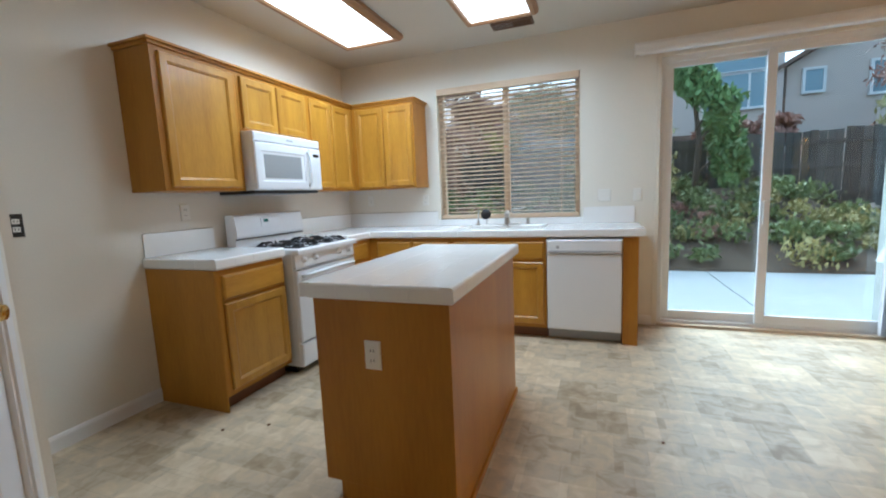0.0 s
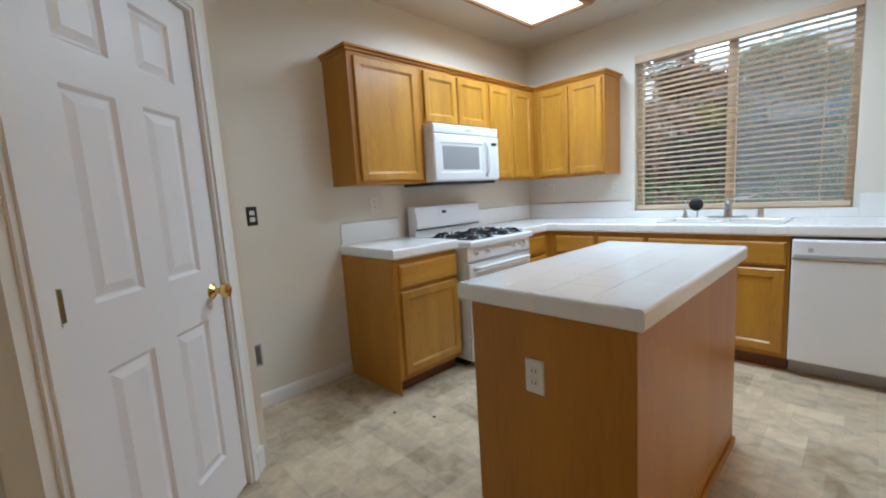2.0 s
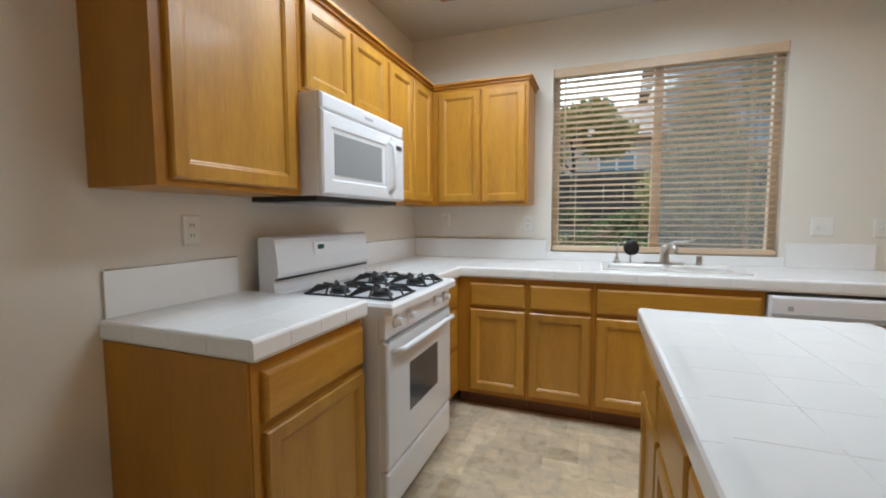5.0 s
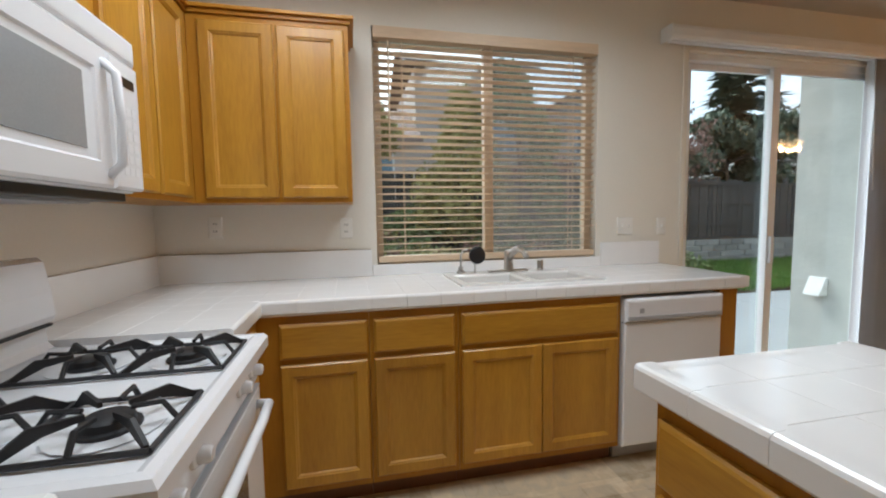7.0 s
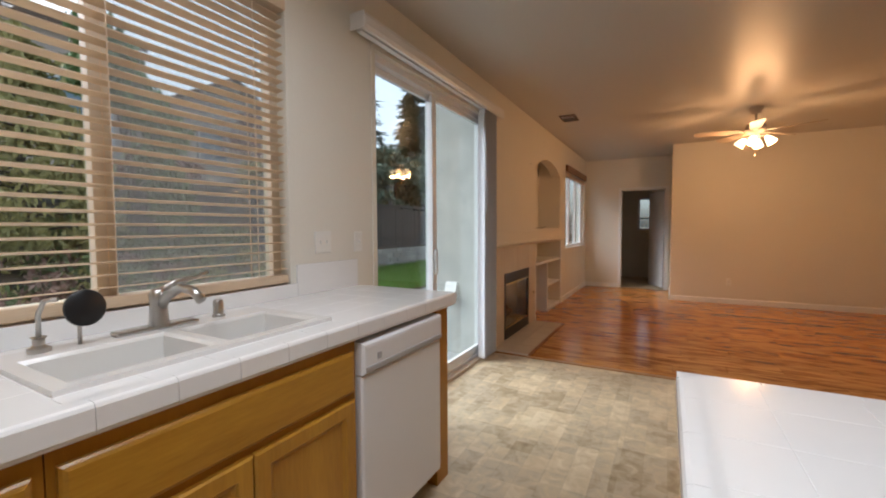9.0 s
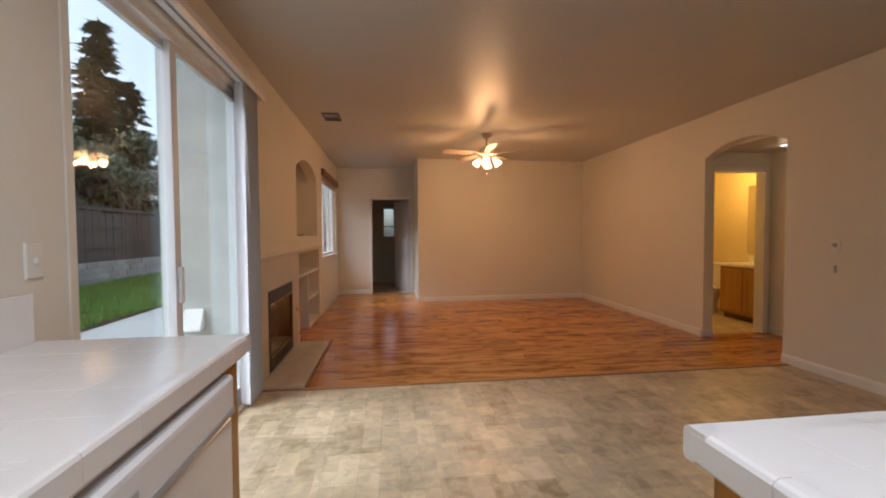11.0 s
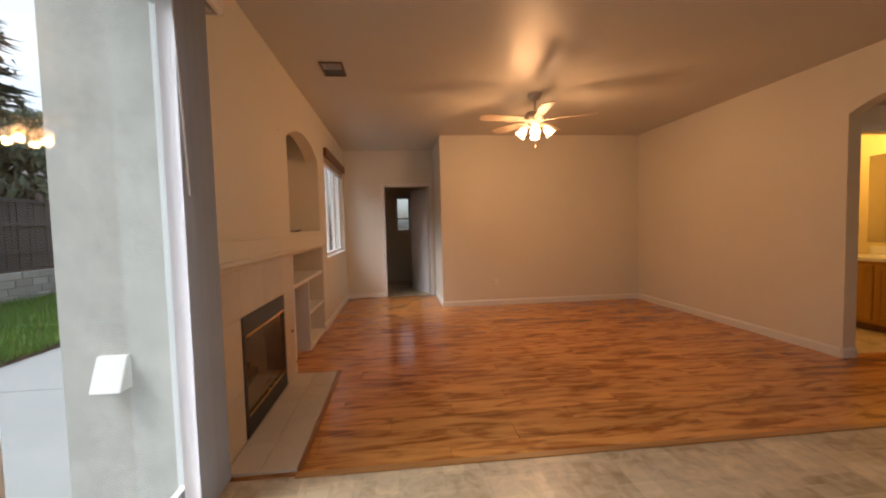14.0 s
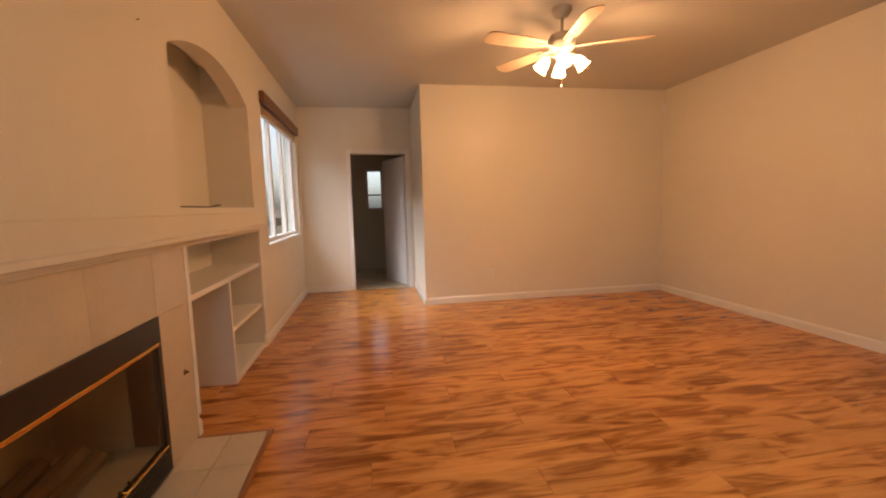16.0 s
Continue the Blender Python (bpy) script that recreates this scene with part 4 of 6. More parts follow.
sliding_window("window_1", WX0, WX1, WZ0, WZ1, YB + 0.095, M_FRTAN, "two-pane sliding kitchen window in a tan frame", 2, ((WX0 + WX1) / 2 + 0.02, WX1 - 0.03))
sliding_window("window_2", VX0, VX1, VZ0, VZ1, YB + 0.09, M_FRAME, "three-pane white family room window", 3)
for nm, a in (("sill_1", (WX0, WX1, YB - 0.004, YB + 0.06, WZ0 - 0.022, WZ0 + 0.002)), ("sill_2", (VX0 - 0.02, VX1 + 0.02, YB - 0.012, YB + 0.055, VZ0 - 0.02, VZ0 + 0.002))):
    structure(box(nm, *a, M_FRTAN if nm == "sill_1" else M_TRIM, None, 0.003), "painted window sill")

bl = thing("window_blind", ((WX0 + WX1) / 2, YB + 0.03, WZ0 + 0.02), "tan wooden horizontal blind with open slats", "window blind")
box("headrail", WX0 + 0.006, WX1 - 0.006, YB - 0.012, YB + 0.05, WZ1 - 0.065, WZ1 - 0.002, M_SLAT, bl, 0.004)
box("bottom_rail", WX0 + 0.01, WX1 - 0.01, YB + 0.002, YB + 0.052, WZ0 + 0.012, WZ0 + 0.05, M_SLAT, bl, 0.005)
NS = 29
slat_me = None
for k in range(NS):
    z = WZ0 + 0.078 + (WZ1 - 0.095 - WZ0 - 0.078) * k / (NS - 1)
    if slat_me is None:
        bm = bmesh.new()
        add_loft(bm, pose(-(WX1 - WX0) / 2 + 0.011, -0.024, -0.0015, -90), WX1 - WX0 - 0.022, 0.048, [(0, 0), (0, 0.002), (0.0012, 0.003), (0.012, 0.0042)])
        bmesh.ops.recalc_face_normals(bm, faces=bm.faces[:])
        slat_me = bpy.data.meshes.new("slat")
        bm.to_mesh(slat_me)
        bm.free()
        slat_me.materials.append(M_SLAT)
    o = new("slat", slat_me)
    o.parent = bl
    o.matrix_local = pose(0, 0, z - WZ0 - 0.02, -8)
for fx in (0.12, 0.5, 0.88):
    x = WX0 + (WX1 - WX0) * fx
    boxes("ladder_cord", [(x - 0.0015, x + 0.0015, YB + 0.0035, YB + 0.005, WZ0 + 0.05, WZ1 - 0.06), (x - 0.0015, x + 0.0015, YB + 0.055, YB + 0.0565, WZ0 + 0.05, WZ1 - 0.06)], M_SLAT, bl)
tube("tilt_wand", [(WX0 + 0.09, YB - 0.006, WZ1 - 0.08), (WX0 + 0.088, YB - 0.008, WZ1 - 0.75)], 0.005, M_SLAT, bl, 8)

b2 = thing("window_blind", ((VX0 + VX1) / 2, YB, VZ1 - 0.06), "raised brown wooden blind bunched under its valance", "window blind")
box("valance", VX0 - 0.03, VX1 + 0.02, YB - 0.045, YB - 0.003, VZ1 - 0.02, VZ1 + 0.09, mat("brown_stained_wood", (0.20, 0.085, 0.03), 0.45, var=0.5, scale=5, stretch=(0.3, 3, 3)), b2, 0.004)
boxes("slat_stack", [(VX0 + 0.01, VX1 - 0.01, YB + 0.005, YB + 0.05, VZ1 - 0.024 - 0.009 * k, VZ1 - 0.018 - 0.009 * k) for k in range(1, 10)], M_SLAT, b2)

sd = thing("sliding_door", (1.4, YB + 0.07, 0), "white framed sliding patio door with two glass panels, closed", "door", "", "structure")
ya, yb = YB + 0.03, YB + 0.12
boxes("frame", [(SX0, SX0 + 0.04, ya, yb, 0, SZ1), (SX1 - 0.04, SX1, ya, yb, 0, SZ1), (SX0 + 0.04, SX1 - 0.04, ya, yb, SZ1 - 0.05, SZ1), (SX0 + 0.04, SX1 - 0.04, ya, yb, 0, 0.05)], M_FRAME, sd, 0.004)
for x0, x1, yc in ((SX0 + 0.04, 1.36, YB + 0.095), (1.28, SX1 - 0.04, YB + 0.055)):
    e = yc - 0.017, yc + 0.017
    boxes("panel_frame", [(x0, x0 + 0.065, *e, 0.05, SZ1 - 0.05), (x1 - 0.065, x1, *e, 0.05, SZ1 - 0.05), (x0 + 0.065, x1 - 0.065, *e, 0.05, 0.13), (x0 + 0.065, x1 - 0.065, *e, SZ1 - 0.09, SZ1 - 0.05)], M_FRAME, sd, 0.004)
    g = box("glass_pane", x0 + 0.06, x1 - 0.06, yc - 0.002, yc + 0.002, 0.12, SZ1 - 0.085, M_GLASS, sd)
    g.visible_shadow = False
box("pull_handle", 1.295, 1.325, YB + 0.015, YB + 0.038, 0.92, 1.12, M_FRAME, sd, 0.006)
structure(boxes("door_jamb_trim", [(SX0 - 0.035, SX0, YB - 0.008, YB + 0.03, 0, SZ1), (SX0 - 0.035, SX1, YB - 0.008, YB + 0.03, SZ1 - 0.004, SZ1 + 0.02)], M_WALL), "painted reveal round the sliding door")
structure(box("door_sill", SX0, SX1, YB - 0.02, YB + 0.03, 0.001, 0.025, M_FRTAN, None, 0.004), "metal sill of the sliding door")

vb = thing("vertical_blind", (1.45, YB - 0.06, 0.03), "pale vertical blind stacked open under a white valance", "window blind")
bm = bmesh.new()
prof = [(-0.002, 2.492), (-0.08, 2.500), (-0.100, 2.492), (-0.108, 2.470), (-0.108, 2.425), (-0.100, 2.405), (-0.085, 2.400), (-0.080, 2.408), (-0.090, 2.43), (-0.088, 2.475), (-0.002, 2.478)]
rows = [[bm.verts.new((x, YB + p, z)) for p, z in prof] for x in (0.30, 2.50)]
for i in range(len(prof)):
    j = (i + 1) % len(prof)
    bm.faces.new((rows[0][i], rows[0][j], rows[1][j], rows[1][i]))
bm.faces.new(rows[0][::-1])
bm.faces.new(rows[1])
mesh("valance", bm, M_TRIM, vb)
for xa in (0.292, 2.50):
    box("valance_end", xa, xa + 0.008, YB - 0.106, YB - 0.002, 2.402, 2.496, M_TRIM, vb, 0.003)
box("headrail", 0.33, 2.48, YB - 0.060, YB - 0.020, 2.405, 2.475, M_FRAME, vb, 0.003)
for k in range(26):
    x = 2.075 + 0.0122 * k
    bm = bmesh.new()
    n = 6
    rows = []
    for i in range(n + 1):
        s = i / n - 0.5
        rows.append([bm.verts.new((x + 0.010 * (1 - 4 * s * s) + 0.012 * s + dx, YB - 0.038 + 0.072 * s, z)) for dx in (0, 0.003) for z in (0.03, 2.41)])
    for a, b in zip(rows, rows[1:]):
        bm.faces.new((a[0], b[0], b[1], a[1]))
        bm.faces.new((a[2], a[3], b[3], b[2]))
    mesh("vane", bm, M_VANE, vb, True)
tube("wand", [(2.065, YB - 0.07, 2.41), (2.065, YB - 0.102, 1.45)], 0.004, M_FRAME, vb, 8)

# ---- fireplace wall ----
fp = thing("fireplace", (3.25, YB, 0), "beige tiled fireplace with a black metal and glass front", "fireplace")
SUR0, SUR1 = 2.52, 4.00
gx = [SUR0, 2.78, 3.23, FX1, SUR1]
tl = []
for xa, xb in zip(gx, gx[1:]):
    for za, zb in ((0.02, 0.34), (0.34, 0.775), (0.775, 1.07)):
        if xa >= 2.77 and xb <= FX1 + 0.01 and zb < 0.78:
            continue
        tl.append((xa, xb, za, zb))
for xa, xb, za, zb in tl:
    box("surround_tile", xa + 0.0005, xb - 0.0005, YB - 0.012, YB - 0.001, za + 0.0005, zb - 0.0005, M_FPTILE, fp, 0.0015)
boxes("metal_surround", [(FX0, FX1, YB - 0.02, YB + 0.01, 0.655, FZ1), (FX0, FX1, YB - 0.02, YB + 0.01, FZ0, 0.16), (FX0, FX0 + 0.035, YB - 0.02, YB + 0.01, 0.16, 0.655), (FX1 - 0.035, FX1, YB - 0.02, YB + 0.01, 0.16, 0.655)], M_DARK, fp, 0.002)
boxes("louvre", [(FX0 + 0.02, FX1 - 0.02, YB - 0.024, YB - 0.019, FZ0 + 0.02 + 0.02 * k, FZ0 + 0.032 + 0.02 * k) for k in range(5)], M_DARK, fp)
for za, zb in ((0.645, 0.662), (0.155, 0.168)):
    box("brass_trim", FX0 + 0.03, FX1 - 0.03, YB - 0.026, YB - 0.018, za, zb, M_BRASS, fp, 0.002)
box("glass_door", FX0 + 0.03, (FX0 + FX1) / 2 - 0.004, YB - 0.016, YB - 0.012, 0.165, 0.65, M_FBGL, fp)
box("glass_door", (FX0 + FX1) / 2 + 0.004, FX1 - 0.03, YB - 0.016, YB - 0.012, 0.165, 0.65, M_FBGL, fp)
for xx in ((FX0 + FX1) / 2 - 0.09, (FX0 + FX1) / 2 + 0.03):
    tube("door_handle", [(xx, YB - 0.026, 0.205), (xx + 0.005, YB - 0.05, 0.195), (xx + 0.055, YB - 0.05, 0.195), (xx + 0.06, YB - 0.026, 0.205)], 0.006, M_BRASS, fp, 8)
boxes("firebox", [(FX0 - 0.04, FX0, YB + 0.012, YB + 0.5, 0, 0.9), (FX1, FX1 + 0.04, YB + 0.012, YB + 0.5, 0, 0.9), (FX0, FX1, YB + 0.46, YB + 0.5, 0, 0.9), (FX0, FX1, YB + 0.012, YB + 0.46, 0, 0.15), (FX0, FX1, YB + 0.012, YB + 0.46, 0.8, 0.9)], M_BRICKFB, fp)
bm = bmesh.new()
for k in range(4):
    add_tube(bm, [(3.0 + 0.02 * k, YB + 0.15 + 0.05 * k, 0.20 + 0.03 * (k % 2)), (3.5 - 0.03 * k, YB + 0.18 + 0.05 * k, 0.22 + 0.05 * (k % 2))], [0.045, 0.038], 9)
mesh("log", bm, mat("burnt_log", (0.10, 0.07, 0.045), 0.9, var=0.7, scale=14, bump=0.6), fp)
turned("gas_key_valve", (3.9, YB - 0.012, 0.42), (0, -1, 0), [(0.016, 0), (0.014, 0.004), (0.007, 0.006), (0.006, 0.02)], M_BRONZE, fp, 12)
hearth = thing("hearth", (3.2, 3.95, 0), "beige tiled hearth slab in front of the fireplace", "hearth", "", "structure")
HX0, HX1, HY0 = 2.44, 3.96, 3.765
for k in range(5):
    xa, xb = HX0 + (HX1 - HX0) * k / 5, HX0 + (HX1 - HX0) * (k + 1) / 5
    for za, zb in ((HY0, HY0 + 0.19), (HY0 + 0.19, YB - 0.013)):
        box("hearth_tile", xa + 0.0015, xb - 0.0015, za + 0.0015, zb - 0.0015, 0.0005, 0.018, M_FPTILE, hearth, 0.0015)
structure(boxes("hearth_trim", [(HX0 + 0.002, HX1 + 0.028, HY0 - 0.026, HY0 - 0.001, 0.001, 0.016), (HX1 + 0.001, HX1 + 0.028, HY0 - 0.001, YB - 0.014, 0.001, 0.016)], mat("hearth_edge_wood", (0.34, 0.14, 0.04), 0.35, var=0.5, scale=5), None, 0.004), "dark wooden trim round the hearth tiles")
man = thing("mantel_shelf", (4.0, YB, 1.06), "cream painted mantel ledge with a moulding beneath", "mantel")
MX0, MX1 = 2.40, 5.545
bm = bmesh.new()
prof = [(0.0, 1.075), (-0.018, 1.072), (-0.020, 1.082), (-0.036, 1.086), (-0.050, 1.100), (-0.066, 1.106), (-0.066, 1.128), (-0.045, 1.132), (-0.052, 1.235), (-0.055, 1.242), (0.0, 1.242)]
rows = [[bm.verts.new((x, YB - 0.001 + p, z)) for p, z in prof] for x in (MX0, MX1)]
for i in range(len(prof)):
    j = (i + 1) % len(prof)
    bm.faces.new((rows[0][i], rows[0][j], rows[1][j], rows[1][i]))
bm.faces.new(rows[0][::-1])
bm.faces.new(rows[1])
mesh("ledge", bm, M_WALL, man)
sh = thing("built_in_shelves", (4.78, YB + 0.2, 0), "cream painted built-in shelves recessed beside the fireplace", "shelf")
SY = YB + 0.40
boxes("back_and_sides", [(CX0 - 0.03, CX1 + 0.03, SY, SY + 0.02, 0, CZ1 + 0.03), (CX0 - 0.03, CX0, YB + T, SY, 0, CZ1 + 0.03), (CX1, CX1 + 0.03, YB + T, SY, 0, CZ1 + 0.03), (CX0, CX1, YB + T, SY, CZ1, CZ1 + 0.03)], M_WALL, sh)
box("shelf", CX0 + 0.001, CX1 - 0.001, YB + 0.004, SY, 0.755, 0.79, M_TRIM, sh, 0.003)
box("divider", 4.715, 4.745, YB + 0.006, SY, 0.001, 0.755, M_TRIM, sh, 0.003)
box("shelf", 4.745, CX1 - 0.001, YB + 0.006, SY, 0.385, 0.415, M_TRIM, sh, 0.003)
box("shelf", 4.745, CX1 - 0.001, YB + 0.006, SY, 0.001, 0.05, M_TRIM, sh, 0.003)
for xa, xb in ((CX0 - 0.045, CX0 - 0.002), (CX1 + 0.002, CX1 + 0.03)):
    box("face_trim", xa, xb, YB - 0.014, YB - 0.001, 0.12, CZ1 - 0.012, M_TRIM, sh, 0.003)
cable = thing("loose_cable", (4.6, 4.25, NZ0), "thin black cable lying on the niche floor", "cable")
tube("wire", [(4.12, 4.22, NZ0 + 0.005), (4.3, 4.25, NZ0 + 0.006), (4.6, 4.20, NZ0 + 0.005), (4.85, 4.24, NZ0 + 0.02), (5.0, 4.26, NZ0 + 0.022), (4.9, 4.3, NZ0 + 0.008), (4.5, 4.29, NZ0 + 0.005)], 0.005, M_DARK, cable, 8)

# baseboards: a face with a sloped top
def baseboard(runs):
    bm = bmesh.new()
    for x0, y0, x1, y1, ox, oy in runs:
        pr = [(0, 0.0), (0.013, 0.0), (0.013, 0.07), (0.009, 0.082), (0.004, 0.09), (0, 0.09)]
        rows = [[bm.verts.new((x + ox * p, y + oy * p, z + 0.001)) for p, z in pr] for x, y in ((x0, y0), (x1, y1))]
        for i in range(len(pr)):
            j = (i + 1) % len(pr)
            bm.faces.new((rows[0][i], rows[0][j], rows[1][j], rows[1][i]))
        bm.faces.new(rows[0][::-1])
        bm.faces.new(rows[1])
    return structure(mesh("baseboard", bm, M_TRIM), "white painted baseboard")


baseboard([(XL, 0.90, XL, 1.765, 1, 0), (6.74, YR, 6.74, 2.50, -1, 0), (6.74, 2.50, 7.98, 2.50, 0, 1), (AX1 + 0.015, YR, 6.74, YR, 0, 1), (-1.52, YR, AX0, YR, 0, 1), (7.98, 3.48, 7.98, YB, -1, 0), (CX1 + 0.03, YB, 7.98, YB, 0, -1),
           (0.34, YB, SX0 - 0.04, YB, 0, -1), (2.31, YB, 2.43, YB, 0, -1), (2.3, -1.82, BX, -1.82, 0, 1), (4.005, YB, CX0, YB, 0, -1), (AX1, YR - 0.13, AX1, YR + 0.012, -1, 0), (AX0, YR - 0.13, AX0, YR, 1, 0)])
structure(box("threshold_strip", 2.375, 2.425, YR - 0.1, HY0 - 0.002, 0.001, 0.009, mat("oak_threshold", (0.42, 0.20, 0.06), 0.3, var=0.5, scale=4, stretch=(4, 0.4, 1)), None, 0.003), "wooden transition strip between the floors")

# ---- lamps and vents on the ceiling ----
for x0, x1, grp in ((-2.245, -1.645, 0), (-1.05, -0.45, 1)):
    y0, y1 = 2.28, 3.55
    lf = thing("ceiling_light", ((x0 + x1) / 2, (y0 + y1) / 2, H - 0.1), "lit fluorescent ceiling light in an oak frame", "ceiling light", "kitchen ceiling lights")
    bm = bmesh.new()
    prof = [(0.0, H - 0.002), (0.0, H - 0.035), (0.01, H - 0.045), (0.02, H - 0.06), (0.045, H - 0.068), (0.055, H - 0.062), (0.06, H - 0.05), (0.06, H - 0.002)]
    rings = [[bm.verts.new(c) for c in ((x0 + p, y0 + p, z), (x1 - p, y0 + p, z), (x1 - p, y1 - p, z), (x0 + p, y1 - p, z))] for p, z in prof]
    for a, b in zip(rings, rings[1:] + rings[:1]):
        for k in range(4):
            bm.faces.new((a[k], a[(k + 1) % 4], b[(k + 1) % 4], b[k]))
    mesh("oak_frame", bm, mat("light_frame_oak", (0.36, 0.20, 0.09), 0.4, var=0.4, scale=5) if grp == 0 else bpy.data.materials["light_frame_oak"], lf)
    box("diffuser", x0 + 0.061, x1 - 0.061, y0 + 0.061, y1 - 0.061, H - 0.045, H - 0.04, M_PANEL, lf)


M_VENT = mat("brown_vent_metal", (0.13, 0.075, 0.045), 0.45, var=0.3)


def ceiling_vent(x, y, w, d):
    v = thing("ceiling_vent", (x, y, H - 0.02), "metal ceiling air register with dark louvres", "vent", "ceiling vents")
    boxes("frame", [(x - w / 2, x + w / 2, y - d / 2, y - d / 2 + 0.02, H - 0.012, H - 0.001), (x - w / 2, x + w / 2, y + d / 2 - 0.02, y + d / 2, H - 0.012, H - 0.001), (x - w / 2, x - w / 2 + 0.02, y - d / 2 + 0.02, y + d / 2 - 0.02, H - 0.012, H - 0.001), (x + w / 2 - 0.02, x + w / 2, y - d / 2 + 0.02, y + d / 2 - 0.02, H - 0.012, H - 0.001)], M_VENT, v, 0.002)
    # thin black sheet gives the darkness of a duct; the ceiling is solid
    box("duct", x - w / 2 + 0.02, x + w / 2 - 0.02, y - d / 2 + 0.02, y + d / 2 - 0.02, H - 0.004, H - 0.001, M_DARK, v)
    boxes("louvre", [(x - w / 2 + 0.02, x + w / 2 - 0.02, y - d / 2 + 0.03 + 0.022 * k, y - d / 2 + 0.036 + 0.022 * k, H - 0.011, H - 0.004) for k in range(int((d - 0.05) / 0.022))], M_VENT, v)
    box("damper", x - w / 2 + 0.02, x, y - d / 2 + 0.02, y + d / 2 - 0.02, H - 0.007, H - 0.0045, M_APPG, v)


ceiling_vent(-0.70, 3.76, 0.36, 0.16)
ceiling_vent(4.07, 3.72, 0.32, 0.20)

fan = thing("ceiling_fan", (FAN[0], FAN[1], 2.2), "white five-blade ceiling fan with four lit glass shades", "ceiling fan")
fx, fy = FAN
turned("canopy", (fx, fy, H - 0.001), (0, 0, -1), [(0.075, 0), (0.075, 0.02), (0.05, 0.06), (0.018, 0.075)], M_FANM, fan)
tube("downrod", [(fx, fy, H - 0.06), (fx, fy, 2.53)], 0.013, M_FANM, fan)
turned("motor", (fx, fy, 2.55), (0, 0, -1), [(0.03, 0), (0.085, 0.015), (0.105, 0.05), (0.105, 0.09), (0.085, 0.125), (0.05, 0.14), (0.045, 0.19), (0.03, 0.215), (0.012, 0.225)], M_FANM, fan, 24)
for k in range(5):
    a = radians(-115 + 72 * k)
    bm = bmesh.new()
    top = []
    pts = [(0.16, -0.045), (0.25, -0.058), (0.60, -0.070), (0.645, -0.05), (0.655, 0), (0.645, 0.05), (0.60, 0.070), (0.25, 0.058), (0.16, 0.045)]
    for z in (0, 0.007):
        top.append([bm.verts.new((p, q, z + q * 0.2)) for p, q in pts])
    bm.faces.new(top[1])
    bm.faces.new(top[0][::-1])
    for i in range(len(pts)):
        j = (i + 1) % len(pts)
        bm.faces.new((top[0][i], top[0][j], top[1][j], top[1][i]))
    bmesh.ops.transform(bm, matrix=pose(fx, fy, 2.445) @ Matrix.Rotation(a, 4, "Z"), verts=bm.verts[:])
    mesh("blade", bm, M_FANB, fan)
    bm = bmesh.new()
    add_box(bm, 0.08, 0.22, -0.018, 0.018, -0.006, -0.001, 0.002)
    bmesh.ops.transform(bm, matrix=pose(fx, fy, 2.445) @ Matrix.Rotation(a, 4, "Z"), verts=bm.verts[:])
    mesh("blade_iron", bm, M_FANM, fan)
for k in range(4):
    a = radians(72 + 90 * k)
    dx, dy = math.cos(a), math.sin(a)
    tube("lamp_arm", [(fx + 0.035 * dx, fy + 0.035 * dy, 2.375), (fx + 0.09 * dx, fy + 0.09 * dy, 2.385), (fx + 0.11 * dx, fy + 0.11 * dy, 2.365)], 0.009, M_FANM, fan, 8)
    c, ax = Vector((fx + 0.105 * dx, fy + 0.105 * dy, 2.37)), Vector((dx * 0.62, dy * 0.62, -0.8)).normalized()
    o = turned("glass_shade", c, ax, [(0.02, 0), (0.03, 0.015), (0.042, 0.05), (0.047, 0.08), (0.056, 0.105), (0.054, 0.105), (0.045, 0.08), (0.040, 0.05), (0.02, 0.02)], M_BULB, fan, 16)
tube("pull_chain", [(fx, fy, 2.33), (fx, fy, 2.17)], 0.002, M_BRASS, fan, 6)
turned("chain_end", (fx, fy, 2.17), (0, 0, -1), [(0.004, 0), (0.008, 0.012), (0.004, 0.022)], M_FANM, fan, 10)

# ---- plates on the walls ----
outlet("x", XL + 0.001, 1.17, 1.218, "uncovered wall outlet in a dark box", body=M_DARK, w=0.062)
outlet("x", XL + 0.001, 2.08, 1.235)
outlet("X", 6.739, 1.643, 0.36)
outlet("y", -1.75, YB - 0.001, 1.24)
outlet("y", -2.43, YB - 0.001, 1.255)
outlet("y", 0.055, YB - 0.001, 1.22, "white two-gang switch plate beside the door", False, "switches", 0.115)
outlet("y", 0.335, YB - 0.001, 1.215, "white light switch plate", False, "switches")
rb = thing("recessed_utility_box", (XL, 1.075, 0.345), "recessed grey metal utility box in the wall", "utility box")
boxes("box_rim", [(XL + 0.0005, XL + 0.006, 1.02, 1.13, 0.275, 0.287), (XL + 0.0005, XL + 0.006, 1.02, 1.13, 0.405, 0.417), (XL + 0.0005, XL + 0.006, 1.02, 1.03, 0.287, 0.405), (XL + 0.0005, XL + 0.006, 1.12, 1.13, 0.287, 0.405)], M_APPG, rb, 0.001)
# flat dark sheet on the wall paints the shade of the box's recess
box("box_inside", XL + 0.0005, XL + 0.002, 1.03, 1.12, 0.287, 0.405, mat("box_shade_metal", (0.16, 0.15, 0.13), 0.6, var=0.6, scale=20), rb)
turned("water_valve", (XL + 0.002, 1.075, 0.31), (1, 0, 0), [(0.012, 0), (0.012, 0.015), (0.008, 0.02)], M_BRASS, rb, 10)
ph = thing("phone_jack_plate", (2.005, YR + 0.002, 1.17), "beige wall phone jack plate", "wall plate")
boxes("plate", [(1.965, 2.045, YR + 0.001, YR + 0.008, 1.11, 1.23)], M_PLATE, ph, 0.002)
